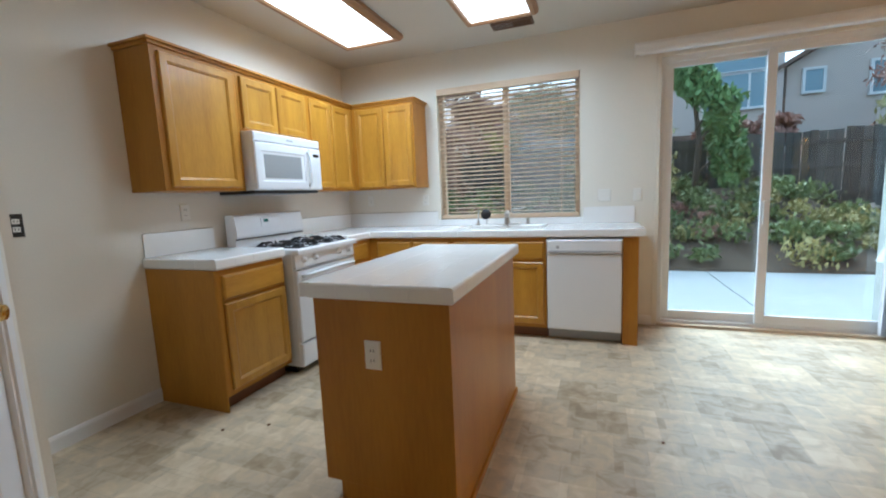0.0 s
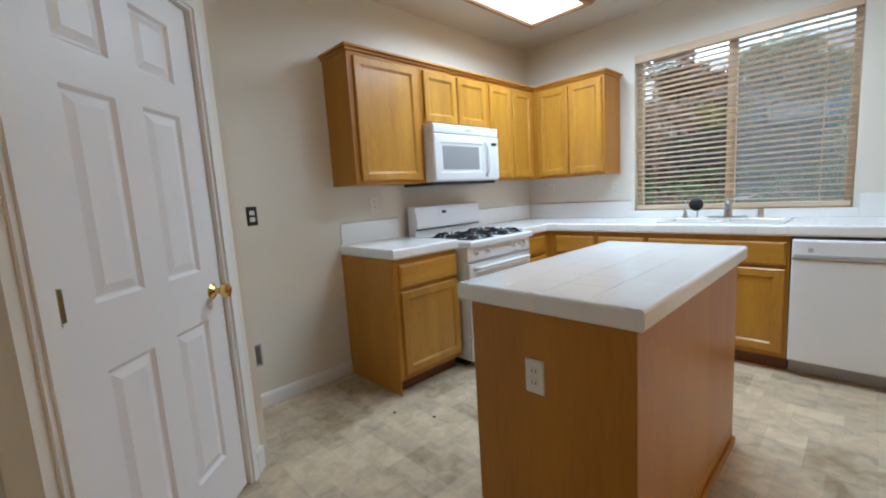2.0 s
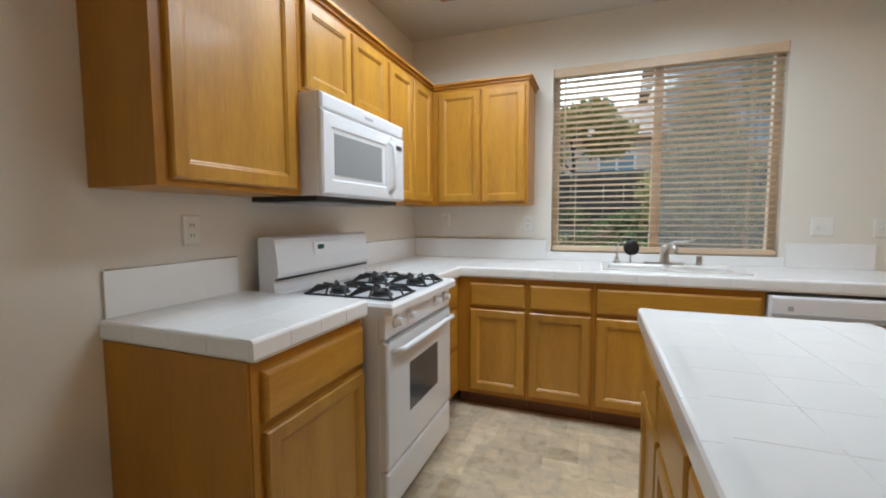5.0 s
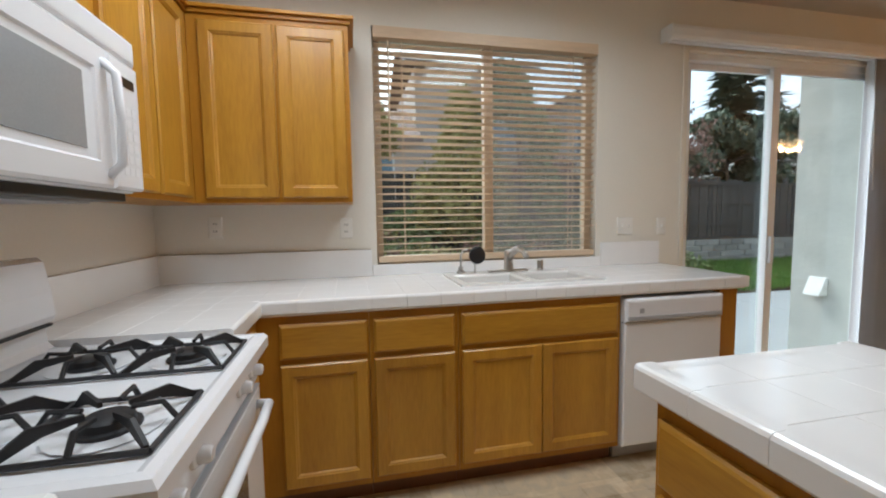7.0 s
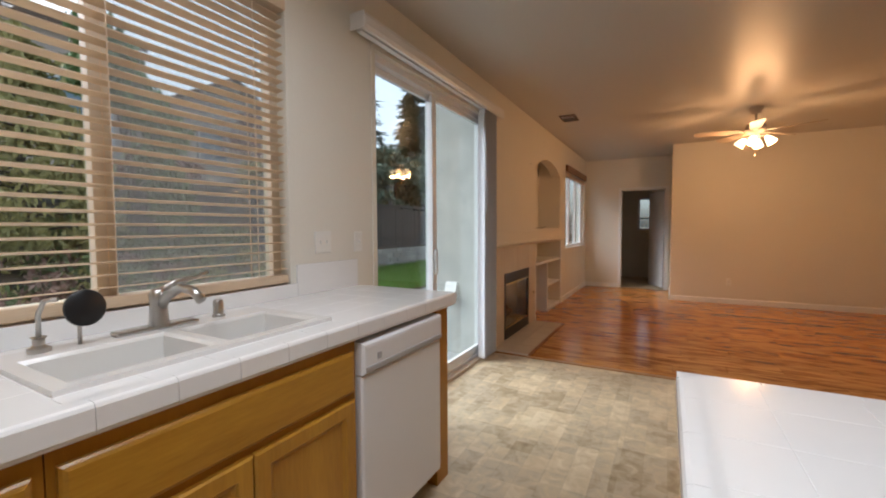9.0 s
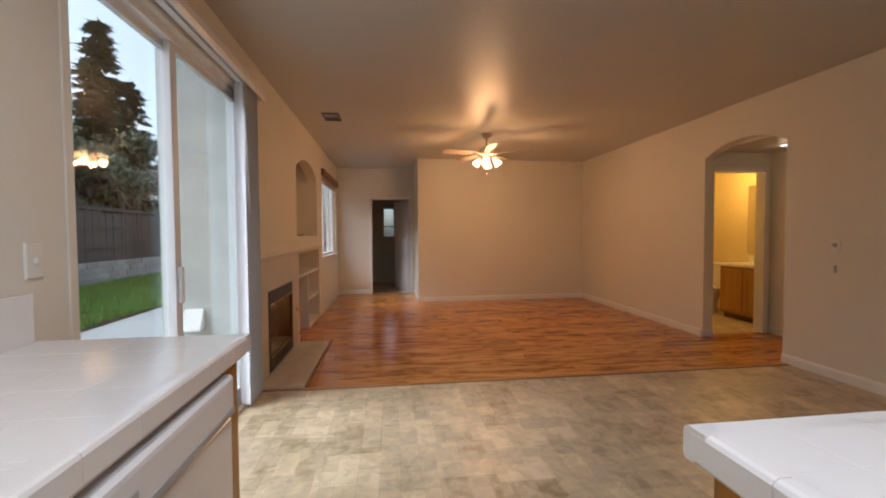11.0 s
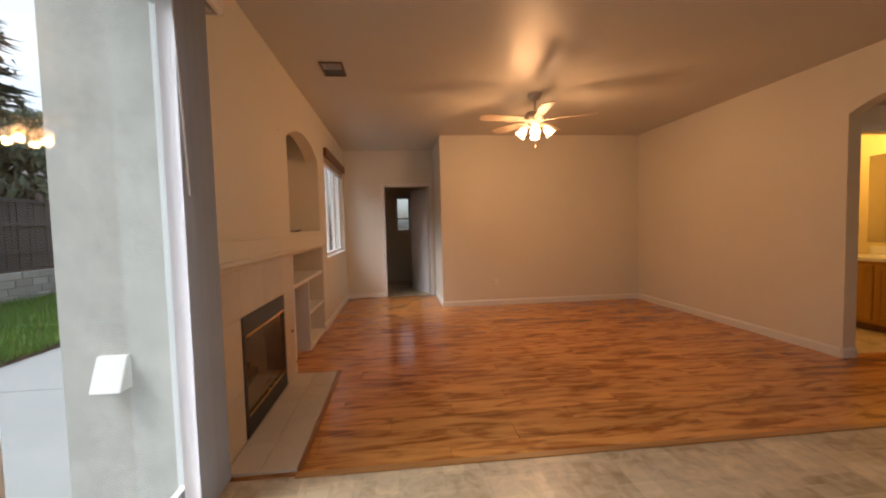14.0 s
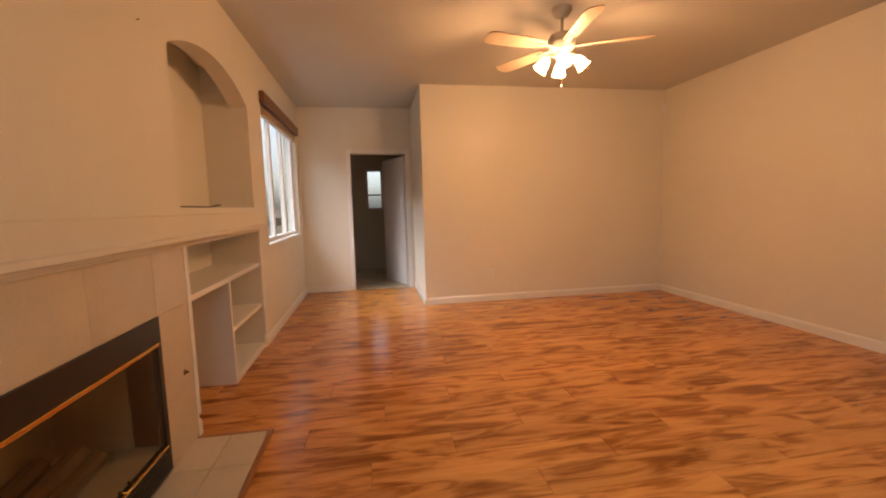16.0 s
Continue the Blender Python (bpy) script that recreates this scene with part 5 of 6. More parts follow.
turned("jack", (2.005, YR + 0.008, 1.18), (0, 1, 0), [(0.02, 0), (0.018, 0.01), (0.008, 0.012)], M_APPG, ph, 12)
th = thing("wall_switch_box", (2.0, YR + 0.002, 0.97), "small narrow wall plate", "wall plate")
box("plate", 1.99, 2.01, YR + 0.001, YR + 0.012, 0.935, 1.0, M_APPG, th, 0.002)
det = thing("motion_sensor", (6.72, -0.79, 2.47), "small white corner motion sensor", "sensor")
box("case", 6.685, 6.735, YR + 0.003, YR + 0.045, 2.43, 2.52, M_PLATE, det, 0.008)

nail = thing("nail", (3.78, YB, 2.126), "small dark nail stuck in the painted wall", "nail")
turned("nail_head", (3.78, YB, 2.126), (0.1, -1, 0.2), [(0.002, 0), (0.002, 0.008), (0.004, 0.009), (0.0035, 0.011)], M_DARK, nail, 8)
rng = random.Random(12)
for dx, dy in ((0.31, 2.16), (-2.0, 1.60), (-1.78, 1.72)):
    cr = thing("floor_crumb", (dx, dy, 0), "small dark crumb of debris on the vinyl floor", "debris", "crumbs on the floor")
    bm = bmesh.new()
    bmesh.ops.create_icosphere(bm, subdivisions=1, radius=0.011)
    for v in bm.verts:
        v.co = Vector((v.co.x * rng.uniform(0.6, 1.3) + dx, v.co.y * rng.uniform(0.5, 1.2) + dy, max(v.co.z * 0.5 + 0.004, 0.0005)))
    mesh("crumb", bm, M_OAKD, cr)

# ---- laundry seen through the hall doorway ----
structure(boxes("door_casing_laundry", [(7.963, 7.98, 3.42, 3.48, 0, 2.12), (7.963, 7.98, 2.54, 2.60, 0, 2.12), (7.963, 7.98, 2.60, 3.42, 2.06, 2.12)], M_TRIM, None, 0.004), "white casing of the laundry doorway")
ld = thing("laundry_door", (0, 0, 0), "white six-panel laundry door standing open", "door")
panelled_slab("panel_slab", 0.80, 2.03, 0.035, six_panel(0.80), M_DOOR, ld)
knob(ld, 0.73, -0.035, 0.93, -1)
ld.matrix_world = pose(8.11, 2.625, 0.012, 0, 0, 22)
lc = thing("laundry_cabinet", (9.9, 3.9, 1.4), "dark wooden wall cabinet in the laundry", "cabinet")
box("body", 9.2, 10.19, 3.72, 4.14, 1.62, 2.35, mat("dark_cherry", (0.12, 0.04, 0.02), 0.4, var=0.5, scale=4, stretch=(3, 3, 0.4)), lc, 0.004)
lw = thing("laundry_window", (10.25, 3.05, 1.2), "narrow white framed laundry window", "window", "", "structure")
boxes("frame", [(10.21, 10.29, 2.88, 2.93, 1.2, 2.04), (10.21, 10.29, 3.19, 3.24, 1.2, 2.04), (10.21, 10.29, 2.93, 3.19, 1.2, 1.25), (10.21, 10.29, 2.93, 3.19, 1.99, 2.04), (10.22, 10.28, 2.93, 3.19, 1.5, 1.53)], M_FRAME, lw, 0.003)
g = box("glass_pane", 10.248, 10.252, 2.93, 3.19, 1.25, 1.99, M_GLASS, lw)
g.visible_shadow = False

# ---- bathroom seen through the arch ----
bc = structure(boxes("door_casing_bathroom", [(BX - 0.016, BX, YR - 0.15, YR - 0.131, 0, 2.12), (BX - 0.016, BX, YR - 0.94, YR - 0.88, 0, 2.12), (BX - 0.016, BX, YR - 0.88, YR - 0.15, 2.06, 2.12)], M_TRIM, None, 0.003), "white casing of the bathroom doorway")
va = thing("bathroom_vanity", (4.2, -2.2, 0), "oak bathroom vanity with a white top", "vanity")
box("body", 3.76, 4.62, -2.52, -2.02, 0.09, 0.79, M_OAKP, va, 0.002)
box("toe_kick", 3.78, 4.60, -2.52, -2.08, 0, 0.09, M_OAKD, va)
box("countertop", 3.74, 4.64, -2.54, -1.99, 0.79, 0.83, M_SINK, va, 0.008)
box("backsplash", 3.74, 4.64, -2.545, -2.52, 0.83, 0.93, M_SINK, va, 0.004)
for xx in (3.80, 4.21):
    bm = bmesh.new()
    add_loft(bm, pose(xx + 0.38, -2.02, 0.13, 0, 0, 180), 0.38, 0.62, [(0, 0), (0, 0.015), (0.005, 0.019), (0.05, 0.019), (0.056, 0.012), (0.07, 0.012)])
    mesh("door", bm, M_OAK, va)
structure(box("wall_bathroom_back", BX + 0.12, 5.6, -2.65, -2.55, 0, H, bpy.data.materials["bathroom_paint"]), "bathroom wall with the lamp's warm yellow in its colour")
mi = thing("bathroom_mirror", (4.1, -2.54, 1.4), "frameless bathroom mirror above the vanity", "mirror")
box("mirror_glass", 3.74, 4.69, -2.549, -2.543, 0.98, 2.02, mat("mirror_silver", (0.85, 0.85, 0.85), 0.02, 1.0), mi)
vl = thing("vanity_light", (4.1, -2.5, 2.15), "brass vanity light bar with round lit bulbs", "wall lamp")
box("bar", 3.8, 4.4, -2.549, -2.52, 2.10, 2.18, M_BRASS, vl, 0.004)
for k in range(3):
    turned("bulb", (3.9 + 0.2 * k, -2.52, 2.14), (0, 1, 0), [(0.015, 0), (0.02, 0.02), (0.042, 0.05), (0.047, 0.075), (0.036, 0.105), (0.01, 0.118)], M_BULB, vl, 14)
wc = thing("toilet", (4.97, -2.25, 0), "white porcelain toilet beside the vanity", "toilet")
boxes("tank", [(4.76, 5.18, -2.54, -2.36, 0.40, 0.76), (4.74, 5.20, -2.548, -2.345, 0.76, 0.795)], M_SINK, wc, 0.015)
turned("pedestal", (4.97, -2.12, 0), (0, 0, 1), [(0.13, 0), (0.115, 0.06), (0.11, 0.18), (0.16, 0.30), (0.185, 0.37), (0.185, 0.39)], M_SINK, wc, 20)
turned("seat_lid", (4.97, -2.12, 0.392), (0, 0, 1), [(0.185, 0), (0.192, 0.008), (0.19, 0.026), (0.17, 0.034)], M_SINK, wc, 20)
DLX, DLY = 3.11, -1.50
dl = thing("recessed_downlight", (DLX, DLY, 2.29), "lit recessed ceiling downlight in the hallway", "ceiling light")
turned("trim_ring", (DLX, DLY, 2.2995), (0, 0, -1), [(0.075, 0), (0.078, 0.004), (0.06, 0.008), (0.058, 0.002)], M_TRIM, dl, 20)
turned("lens", (DLX, DLY, 2.2965), (0, 0, -1), [(0.056, 0), (0.05, 0.003)], M_PANEL, dl, 20)

# ---- outdoors ----
M_CONC = mat("patio_concrete", (0.32, 0.33, 0.34), 0.85, var=0.35, scale=1.5, bump=0.3, bscale=40)
M_SOIL = mat("soil_and_mulch", (0.085, 0.062, 0.042), 0.95, var=0.6, scale=3, bump=0.8, bscale=30)
# weathered boards, base colour lowered to carry the shade of overhanging trees
M_FENCE = mat("weathered_fence_board", (0.105, 0.098, 0.092), 0.9, var=0.6, scale=3, bump=0.5, bscale=20, stretch=(4, 4, 0.3), rand=0.25)
M_STONE = mat("retaining_wall_block", (0.42, 0.40, 0.37), 0.9, var=0.5, scale=6, bump=0.6, bscale=30, rand=0.2)
M_GRASS = mat("lawn_blades", (0.15, 0.29, 0.05), 0.8, var=0.6, scale=2, dark=(0.05, 0.11, 0.02))
M_LEAF = mat("shrub_leaf", (0.27, 0.32, 0.12), 0.55, var=0.9, scale=2.5, dark=(0.05, 0.085, 0.03))
M_LEAFB = mat("tree_leaf_bright", (0.22, 0.34, 0.11), 0.55, var=0.8, scale=1.5, dark=(0.05, 0.10, 0.03))
M_LEAFY = mat("autumn_yellow_leaf", (0.52, 0.45, 0.18), 0.6, var=0.8, scale=2, dark=(0.12, 0.12, 0.03))
M_LEAFR = mat("reddish_leaf", (0.42, 0.23, 0.18), 0.6, var=0.8, scale=2, dark=(0.12, 0.065, 0.05))
M_PINE = mat("conifer_needles", (0.15, 0.19, 0.12), 0.7, var=0.8, scale=2, dark=(0.065, 0.085, 0.06))
M_BARK = mat("bark", (0.11, 0.085, 0.065), 0.95, var=0.6, scale=8, bump=0.8, bscale=20)
M_HOUSE = mat("house_stucco", (0.64, 0.55, 0.49), 0.9, var=0.15, scale=1.5, bump=0.3)
M_ROOF = mat("roof_tile", (0.19, 0.13, 0.10), 0.8, var=0.5, scale=3, bump=0.5)
M_HGLASS = mat("house_window_glass", (0.22, 0.33, 0.40), 0.05, var=0.2, scale=1)


def sm(a, b, x):
    t = min(max((x - a) / (b - a), 0), 1)
    return t * t * (3 - 2 * t)


def ground_z(x, y):
    if y < 7.4:
        return -0.115
    left = 1.25 * min((y - 7.4) / 3.4, 1.0) - 0.06
    right = -0.02 if y < 11.0 else 0.62
    s = sm(3.6, 5.6, x)
    far = 0.02 * max(y - 12, 0)
    return left * (1 - s) + right * s + min(far, 1.5) + (0.03 * noise.noise(Vector((x, y, 0))) if y < 40 else 0)


bm = bmesh.new()
gxs = [-900, -200, -60, -30, -20] + [-15 + 0.75 * k for k in range(54)] + [30, 45, 80, 250, 900]
gys = [-900, -200, -40, 3.5, 7.35] + [7.45 + 0.45 * k for k in range(8)] + [10.98, 11.05, 11.2] + [12 + 2 * k for k in range(10)] + [40, 80, 250, 900]
gv = [[bm.verts.new((x, y, ground_z(x, y) if y > 4 else -0.13)) for x in gxs] for y in gys]
for j in range(len(gys) - 1):
    for i in range(len(gxs) - 1):
        bm.faces.new((gv[j][i], gv[j][i + 1], gv[j + 1][i + 1], gv[j + 1][i]))
structure(mesh("ground", bm, M_SOIL), "dark soil and planting ground")
patio = thing("patio", (2, 6, -0.1), "pale concrete patio slabs behind the house", "patio", "", "structure")
for i in range(-3, 5):
    for j in range(2):
        x0, y0 = i * 2.6 - 1.0, 4.30 + j * 1.55
        box("slab", x0 + 0.006, x0 + 2.594, y0 + 0.006, y0 + 1.544, -0.125, -0.06 - 0.01 * j, M_CONC, patio, 0.008)
structure(box("doormat", 0.62, 1.25, 4.45, 4.85, -0.06, -0.045, M_APPG, None, 0.004), "grey doormat on the patio")
# chimney chase beside the sliding door
structure(boxes("wall_chimney_chase", [(2.45, 5.60, 4.72, 4.82, -0.2, 3.2), (2.37, 2.45, YB + T, 4.82, -0.2, 3.2), (5.60, 5.68, YB + T, 4.82, -0.2, 3.2), (2.45, 5.6, YB + T, 4.72, 3.1, 3.2)], M_STUCCO), "grey stucco chimney chase beside the patio door")
structure(boxes("wall_exterior", [(XL - T, WX0 - 0.05, YB + T, YB + T + 0.03, -0.2, 3.2), (WX1 + 0.05, SX0 - 0.03, YB + T, YB + T + 0.03, -0.2, 3.2), (WX0 - 0.05, WX1 + 0.05, YB + T, YB + T + 0.03, -0.2, WZ0 - 0.03), (XL - T, 2.37, YB + T, YB + T + 0.03, SZ1 + 0.05, 3.2),
                                  (5.68, VX0 - 0.04, YB + T, YB + T + 0.03, -0.2, 3.2), (VX1 + 0.04, 10.3, YB + T, YB + T + 0.03, -0.2, 3.2), (VX0 - 0.04, VX1 + 0.04, YB + T, YB + T + 0.03, -0.2, VZ0 - 0.03), (VX0 - 0.04, VX1 + 0.04, YB + T, YB + T + 0.03, VZ1 + 0.03, 3.2)], M_STUCCO), "grey stucco outer wall of the house")
structure(box("roof", -3.6, 11.0, -3.6, YB + 0.75, 3.2, 3.3, M_ROOF), "flat roof slab over the rooms")
vh = thing("vent_hood", (2.37, 4.575, 0.63), "white metal vent hood on the stucco wall", "vent hood")
bm = bmesh.new()
vs = [bm.verts.new(p) for p in ((2.369, 4.505, 0.55), (2.369, 4.645, 0.55), (2.369, 4.645, 0.71), (2.369, 4.505, 0.71), (2.27, 4.505, 0.55), (2.27, 4.645, 0.55), (2.34, 4.645, 0.71), (2.34, 4.505, 0.71))]
for q in ((0, 1, 2, 3), (4, 5, 6, 7), (0, 1, 5, 4), (1, 2, 6, 5), (2, 3, 7, 6), (3, 0, 4, 7)):
    bm.faces.new([vs[i] for i in q])
bmesh.ops.bevel(bm, geom=bm.edges[:], offset=0.004, segments=2, affect="EDGES")
mesh("hood", bm, M_TRIM, vh)

# fence of single boards
random.seed(4)
fence = thing("fence", (5, 11.35, 0.6), "weathered grey wooden board fence behind the garden, darkened for tree shade", "fence")
bm = bmesh.new()
add_box(bm, -0.07, 0.07, -0.01, 0.01, 0, 1.62, 0.003)
bme = bpy.data.meshes.new("board")
bm.to_mesh(bme)
bm.free()
bme.materials.append(M_FENCE)
x = -9.0
while x < 24:
    o = new("board", bme)
    o.parent = fence
    dark = 0.02 * random.random()
    o.matrix_local = pose(x - 5, dark, 0.13 + random.uniform(-0.03, 0.03) - 0.16 * sm(5, 9, x) - 0.2 * sm(9, 12, x), 0, random.uniform(-0.6, 0.6), 0)
    x += 0.147
for z in (0.95, 1.55, 2.05):
    boxes("rail", [(-9, 24, 11.30, 11.335, z, z + 0.085)], M_FENCE, fence)
for k in range(14):
    box("post", -8.5 + 2.4 * k, -8.4 + 2.4 * k, 11.385, 11.48, 0.5, 2.3, M_FENCE, fence, 0.004)
# low retaining wall of blocks
rw = thing("retaining_wall", (12, 11.0, 0), "low grey stone block retaining wall at the lawn's end", "garden wall")
bm = bmesh.new()
add_box(bm, -0.195, 0.195, -0.11, 0.11, 0, 0.15, 0.018)
rme = bpy.data.meshes.new("block")
bm.to_mesh(rme)
bm.free()
rme.materials.append(M_STONE)
for j in range(4):
    for i in range(34):
        o = new("block", rme)
        o.parent = rw
        o.matrix_local = pose(5.2 + 0.4 * i + 0.2 * (j % 2) - 12, random.uniform(-0.015, 0.015) + 0.02 * j, 0.155 * j - 0.03, 0, 0, random.uniform(-2, 2))


def leaf_cloud(bm, c, r, n, size, flat=1.0, seed=0, shell=0.5):
    """Small folded leaves scattered through a lumpy volume."""
    rng = random.Random(seed)
    for _ in range(n):
        v = Vector((rng.gauss(0, 1), rng.gauss(0, 1), rng.gauss(0, 1))).normalized()
        k = (shell + (1 - shell) * rng.random()) * (0.8 + 0.35 * noise.noise(v * 2.3 + Vector(c)))
        p = Vector(c) + Vector((v.x * r[0], v.y * r[1], v.z * r[2])) * k
        s = size * rng.uniform(0.6, 1.4)
        q = Euler((rng.uniform(0, 6.3), rng.uniform(0, 6.3), rng.uniform(0, 6.3))).to_matrix()
        a = [bm.verts.new(p + q @ Vector(t)) for t in ((-s, 0, 0), (0, -s * 0.42, s * 0.1), (s, 0, 0), (0, s * 0.42, s * 0.1))]
        bm.faces.new((a[0], a[1], a[2]))
        bm.faces.new((a[0], a[2], a[3]))


def tree(x, y, z, h, r, material, label, seed, n=2600, size=0.11, base=0.3):
    t = thing("tree", (x, y, z), label, "tree", "garden trees")
    rng = random.Random(seed)
    bm = bmesh.new()
    add_tube(bm, [(x, y, z - 0.2), (x + 0.08, y, z + h * 0.35), (x - 0.05, y + 0.1, z + h * 0.7), (x, y, z + h * 0.95)], [h * 0.022, h * 0.017, h * 0.01, 0.01], 8)
    limbs = []
    for k in range(9):
        a, zz = rng.uniform(0, 6.3), z + h * (base + (0.9 - base) * k / 9)
        e = Vector((x + math.cos(a) * r * 0.75, y + math.sin(a) * r * 0.75, zz + h * 0.12))
        add_tube(bm, [(x, y, zz), (Vector((x, y, zz)) + e) / 2 + Vector((0, 0, 0.1)), e], [h * 0.009, h * 0.006, 0.006], 6)
        limbs.append(e)
    mesh("trunk", bm, M_BARK, t)
    bm = bmesh.new()
    for k, e in enumerate(limbs):
        leaf_cloud(bm, e, (r * 0.55, r * 0.55, h * 0.13), n // 10, size, seed=seed * 31 + k, shell=0.2)
    leaf_cloud(bm, (x, y, z + h * 0.85), (r * 0.5, r * 0.5, h * 0.17), n // 8, size, seed=seed * 7, shell=0.2)
    mesh("crown", bm, material, t)
    return t


def conifer(x, y, z, h, r, seed):
    t = thing("conifer", (x, y, z), "tall dark green conifer with drooping layered boughs", "tree", "garden conifers")
    rng = random.Random(seed)
    bm = bmesh.new()
    add_tube(bm, [(x, y, z - 0.2), (x, y, z + h)], [h * 0.018, 0.012], 8)
    bn = bmesh.new()
    lv = int(h / 0.34)
    for k in range(lv):
        zz = z + h * (0.10 + 0.9 * k / lv)
        R = r * (1.02 - k / lv) * rng.uniform(0.75, 1.15)
        for j in range(7):
            a = rng.uniform(0, 6.3)
            e = Vector((x + math.cos(a) * R, y + math.sin(a) * R, zz - R * 0.12))
            add_tube(bm, [(x, y, zz), e], [0.02, 0.005], 4)
            for i in range(34):
                f = rng.uniform(0.15, 1.05)
                p = Vector((x, y, zz)).lerp(e, f) + Vector((rng.gauss(0, 0.09), rng.gauss(0, 0.09), rng.gauss(-0.05, 0.05)))
                d = Vector((math.cos(a + rng.gauss(0, 0.7)), math.sin(a + rng.gauss(0, 0.7)), rng.uniform(-0.5, 0.1))) * rng.uniform(0.2, 0.42)
                s = Vector((-d.y, d.x, 0)) * 0.30
                q = [bn.verts.new(w) for w in (p - d * 0.3 + s, p - d * 0.3 - s, p + d)]
                bn.faces.new(q)
    mesh("trunk", bm, M_BARK, t)
    mesh("boughs", bn, M_PINE, t)


tree(-3.0, 10.2, 1.0, 2.0, 1.0, M_LEAFR, "reddish garden tree on the bank", 16, 1800, 0.07, 0.1)
tree(-1.9, 12.6, 1.0, 3.3, 1.3, M_LEAFY, "yellow green autumn tree behind the fence", 3, 6500, 0.12, 0.1)
tree(-3.9, 13.2, 1.0, 3.4, 1.4, M_LEAFR, "reddish brown garden tree behind the fence", 4, 5500, 0.12, 0.1)
conifer(9.6, 15.5, 0.7, 6.5, 1.8, 31)
conifer(11.6, 14.2, 0.7, 6.0, 2.1, 32)
conifer(16.6, 14.4, 0.7, 7.0, 2.3, 33)
conifer(13.8, 15.6, 0.7, 9.5, 2.3, 3)
conifer(19.6, 16.0, 0.7, 10.5, 2.6, 5)
conifer(24.5, 17.5, 0.7, 9.5, 2.8, 18)
tree(1.95, 10.4, 1.0, 3.4, 0.85, M_LEAFB, "leafy green garden tree beside the fence", 2, 7000, 0.085, 0.05)


def cone_tree(x, y, z, h, r, material, label, seed):
    """A dense, roughly conical tree: leaf clumps on short limbs round a straight stem."""
    t = thing("tree", (x, y, z), label, "tree", "garden trees")
    rng = random.Random(seed)
    bm, bl_ = bmesh.new(), bmesh.new()
    add_tube(bm, [(x, y, z - 0.2), (x + 0.03, y, z + h * 0.5), (x, y, z + h * 0.97)], [0.07, 0.045, 0.008], 8)
    for k in range(46):
        f = (k + 0.5) / 46
        a, R = k * 2.4 + rng.uniform(-0.3, 0.3), r * (1.0 - 0.92 * f ** 1.3) * rng.uniform(0.6, 1.0) * min(1.0, 0.55 + f * 2.5)
        e = Vector((x + math.cos(a) * R * 0.8, y + math.sin(a) * R * 0.8, z + h * (0.06 + 0.9 * f)))
        add_tube(bm, [(x, y, e.z - 0.1), e], [0.018, 0.005], 5)
        q = 0.16 + 0.32 * R
        leaf_cloud(bl_, e, (q, q, q * 0.85), 230, 0.06, seed=seed * 53 + k, shell=0.15)
    mesh("trunk", bm, M_BARK, t)
    mesh("crown", bl_, material, t)


cone_tree(0.5, 9.8, 0.85, 3.1, 1.35, M_LEAFY, "conical yellow green garden tree on the bank", 6)
for sx, lean, sd_ in ((6.72, 0.25, 41), (6.9, -0.2, 42)):
    tree(sx + lean, 11.05, 0.6, 2.9, 0.75, M_LEAFR, "slender half bare tree in front of the fence", sd_, 420, 0.055, 0.45)
tree(8.6, 14.5, 0.7, 4.6, 1.7, M_LEAFR, "half bare reddish tree behind the fence", 7, 2600, 0.09)
tree(10.6, 13.2, 0.7, 3.6, 1.6, M_PINE, "dark evergreen tree behind the fence", 9, 6500, 0.15, 0.05)
tree(13.4, 13.0, 0.7, 3.8, 1.7, M_PINE, "dark evergreen tree behind the fence", 10, 6500, 0.15, 0.05)
tree(16.5, 13.2, 0.7, 4.2, 1.9, M_PINE, "dark evergreen tree behind the fence", 11, 6500, 0.16, 0.05)
tree(19.5, 12.8, 0.7, 4.4, 2.0, M_LEAFR, "dark reddish tree behind the fence", 12, 5500, 0.16, 0.05)
tree(7.2, 13.4, 1.0, 2.6, 1.3, M_LEAFY, "low yellow green tree behind the fence", 13, 2400, 0.09, 0.1)
tree(3.4, 12.9, 1.0, 1.9, 1.0, M_LEAFR, "purplish brown tree behind the fence", 51, 5000, 0.11, 0.05)
tree(-6.5, 12.4, 1.0, 3.2, 1.7, M_LEAFR, "reddish tree behind the fence", 14, 2200, 0.10)


def shrub_bank(name, label, material, n, x0, x1, y0, y1, seed, size):
    rng = random.Random(seed)
    bm = bmesh.new()
    for k in range(n):
        x, y = rng.uniform(x0, x1), rng.uniform(y0, y1)
        if x > 4.4 + 0.35 * (y - 7.4) + rng.uniform(-0.3, 0.3):
            continue
        r = rng.uniform(0.2, 0.42)
        leaf_cloud(bm, (x, y, ground_z(x, y) + r * 0.45), (r * 1.2, r * 1.1, r * 0.8), 110, size, seed=seed * 991 + k, shell=0.35)
    return tagged(mesh(name, bm, material), label, "shrubs", kind="stuff")


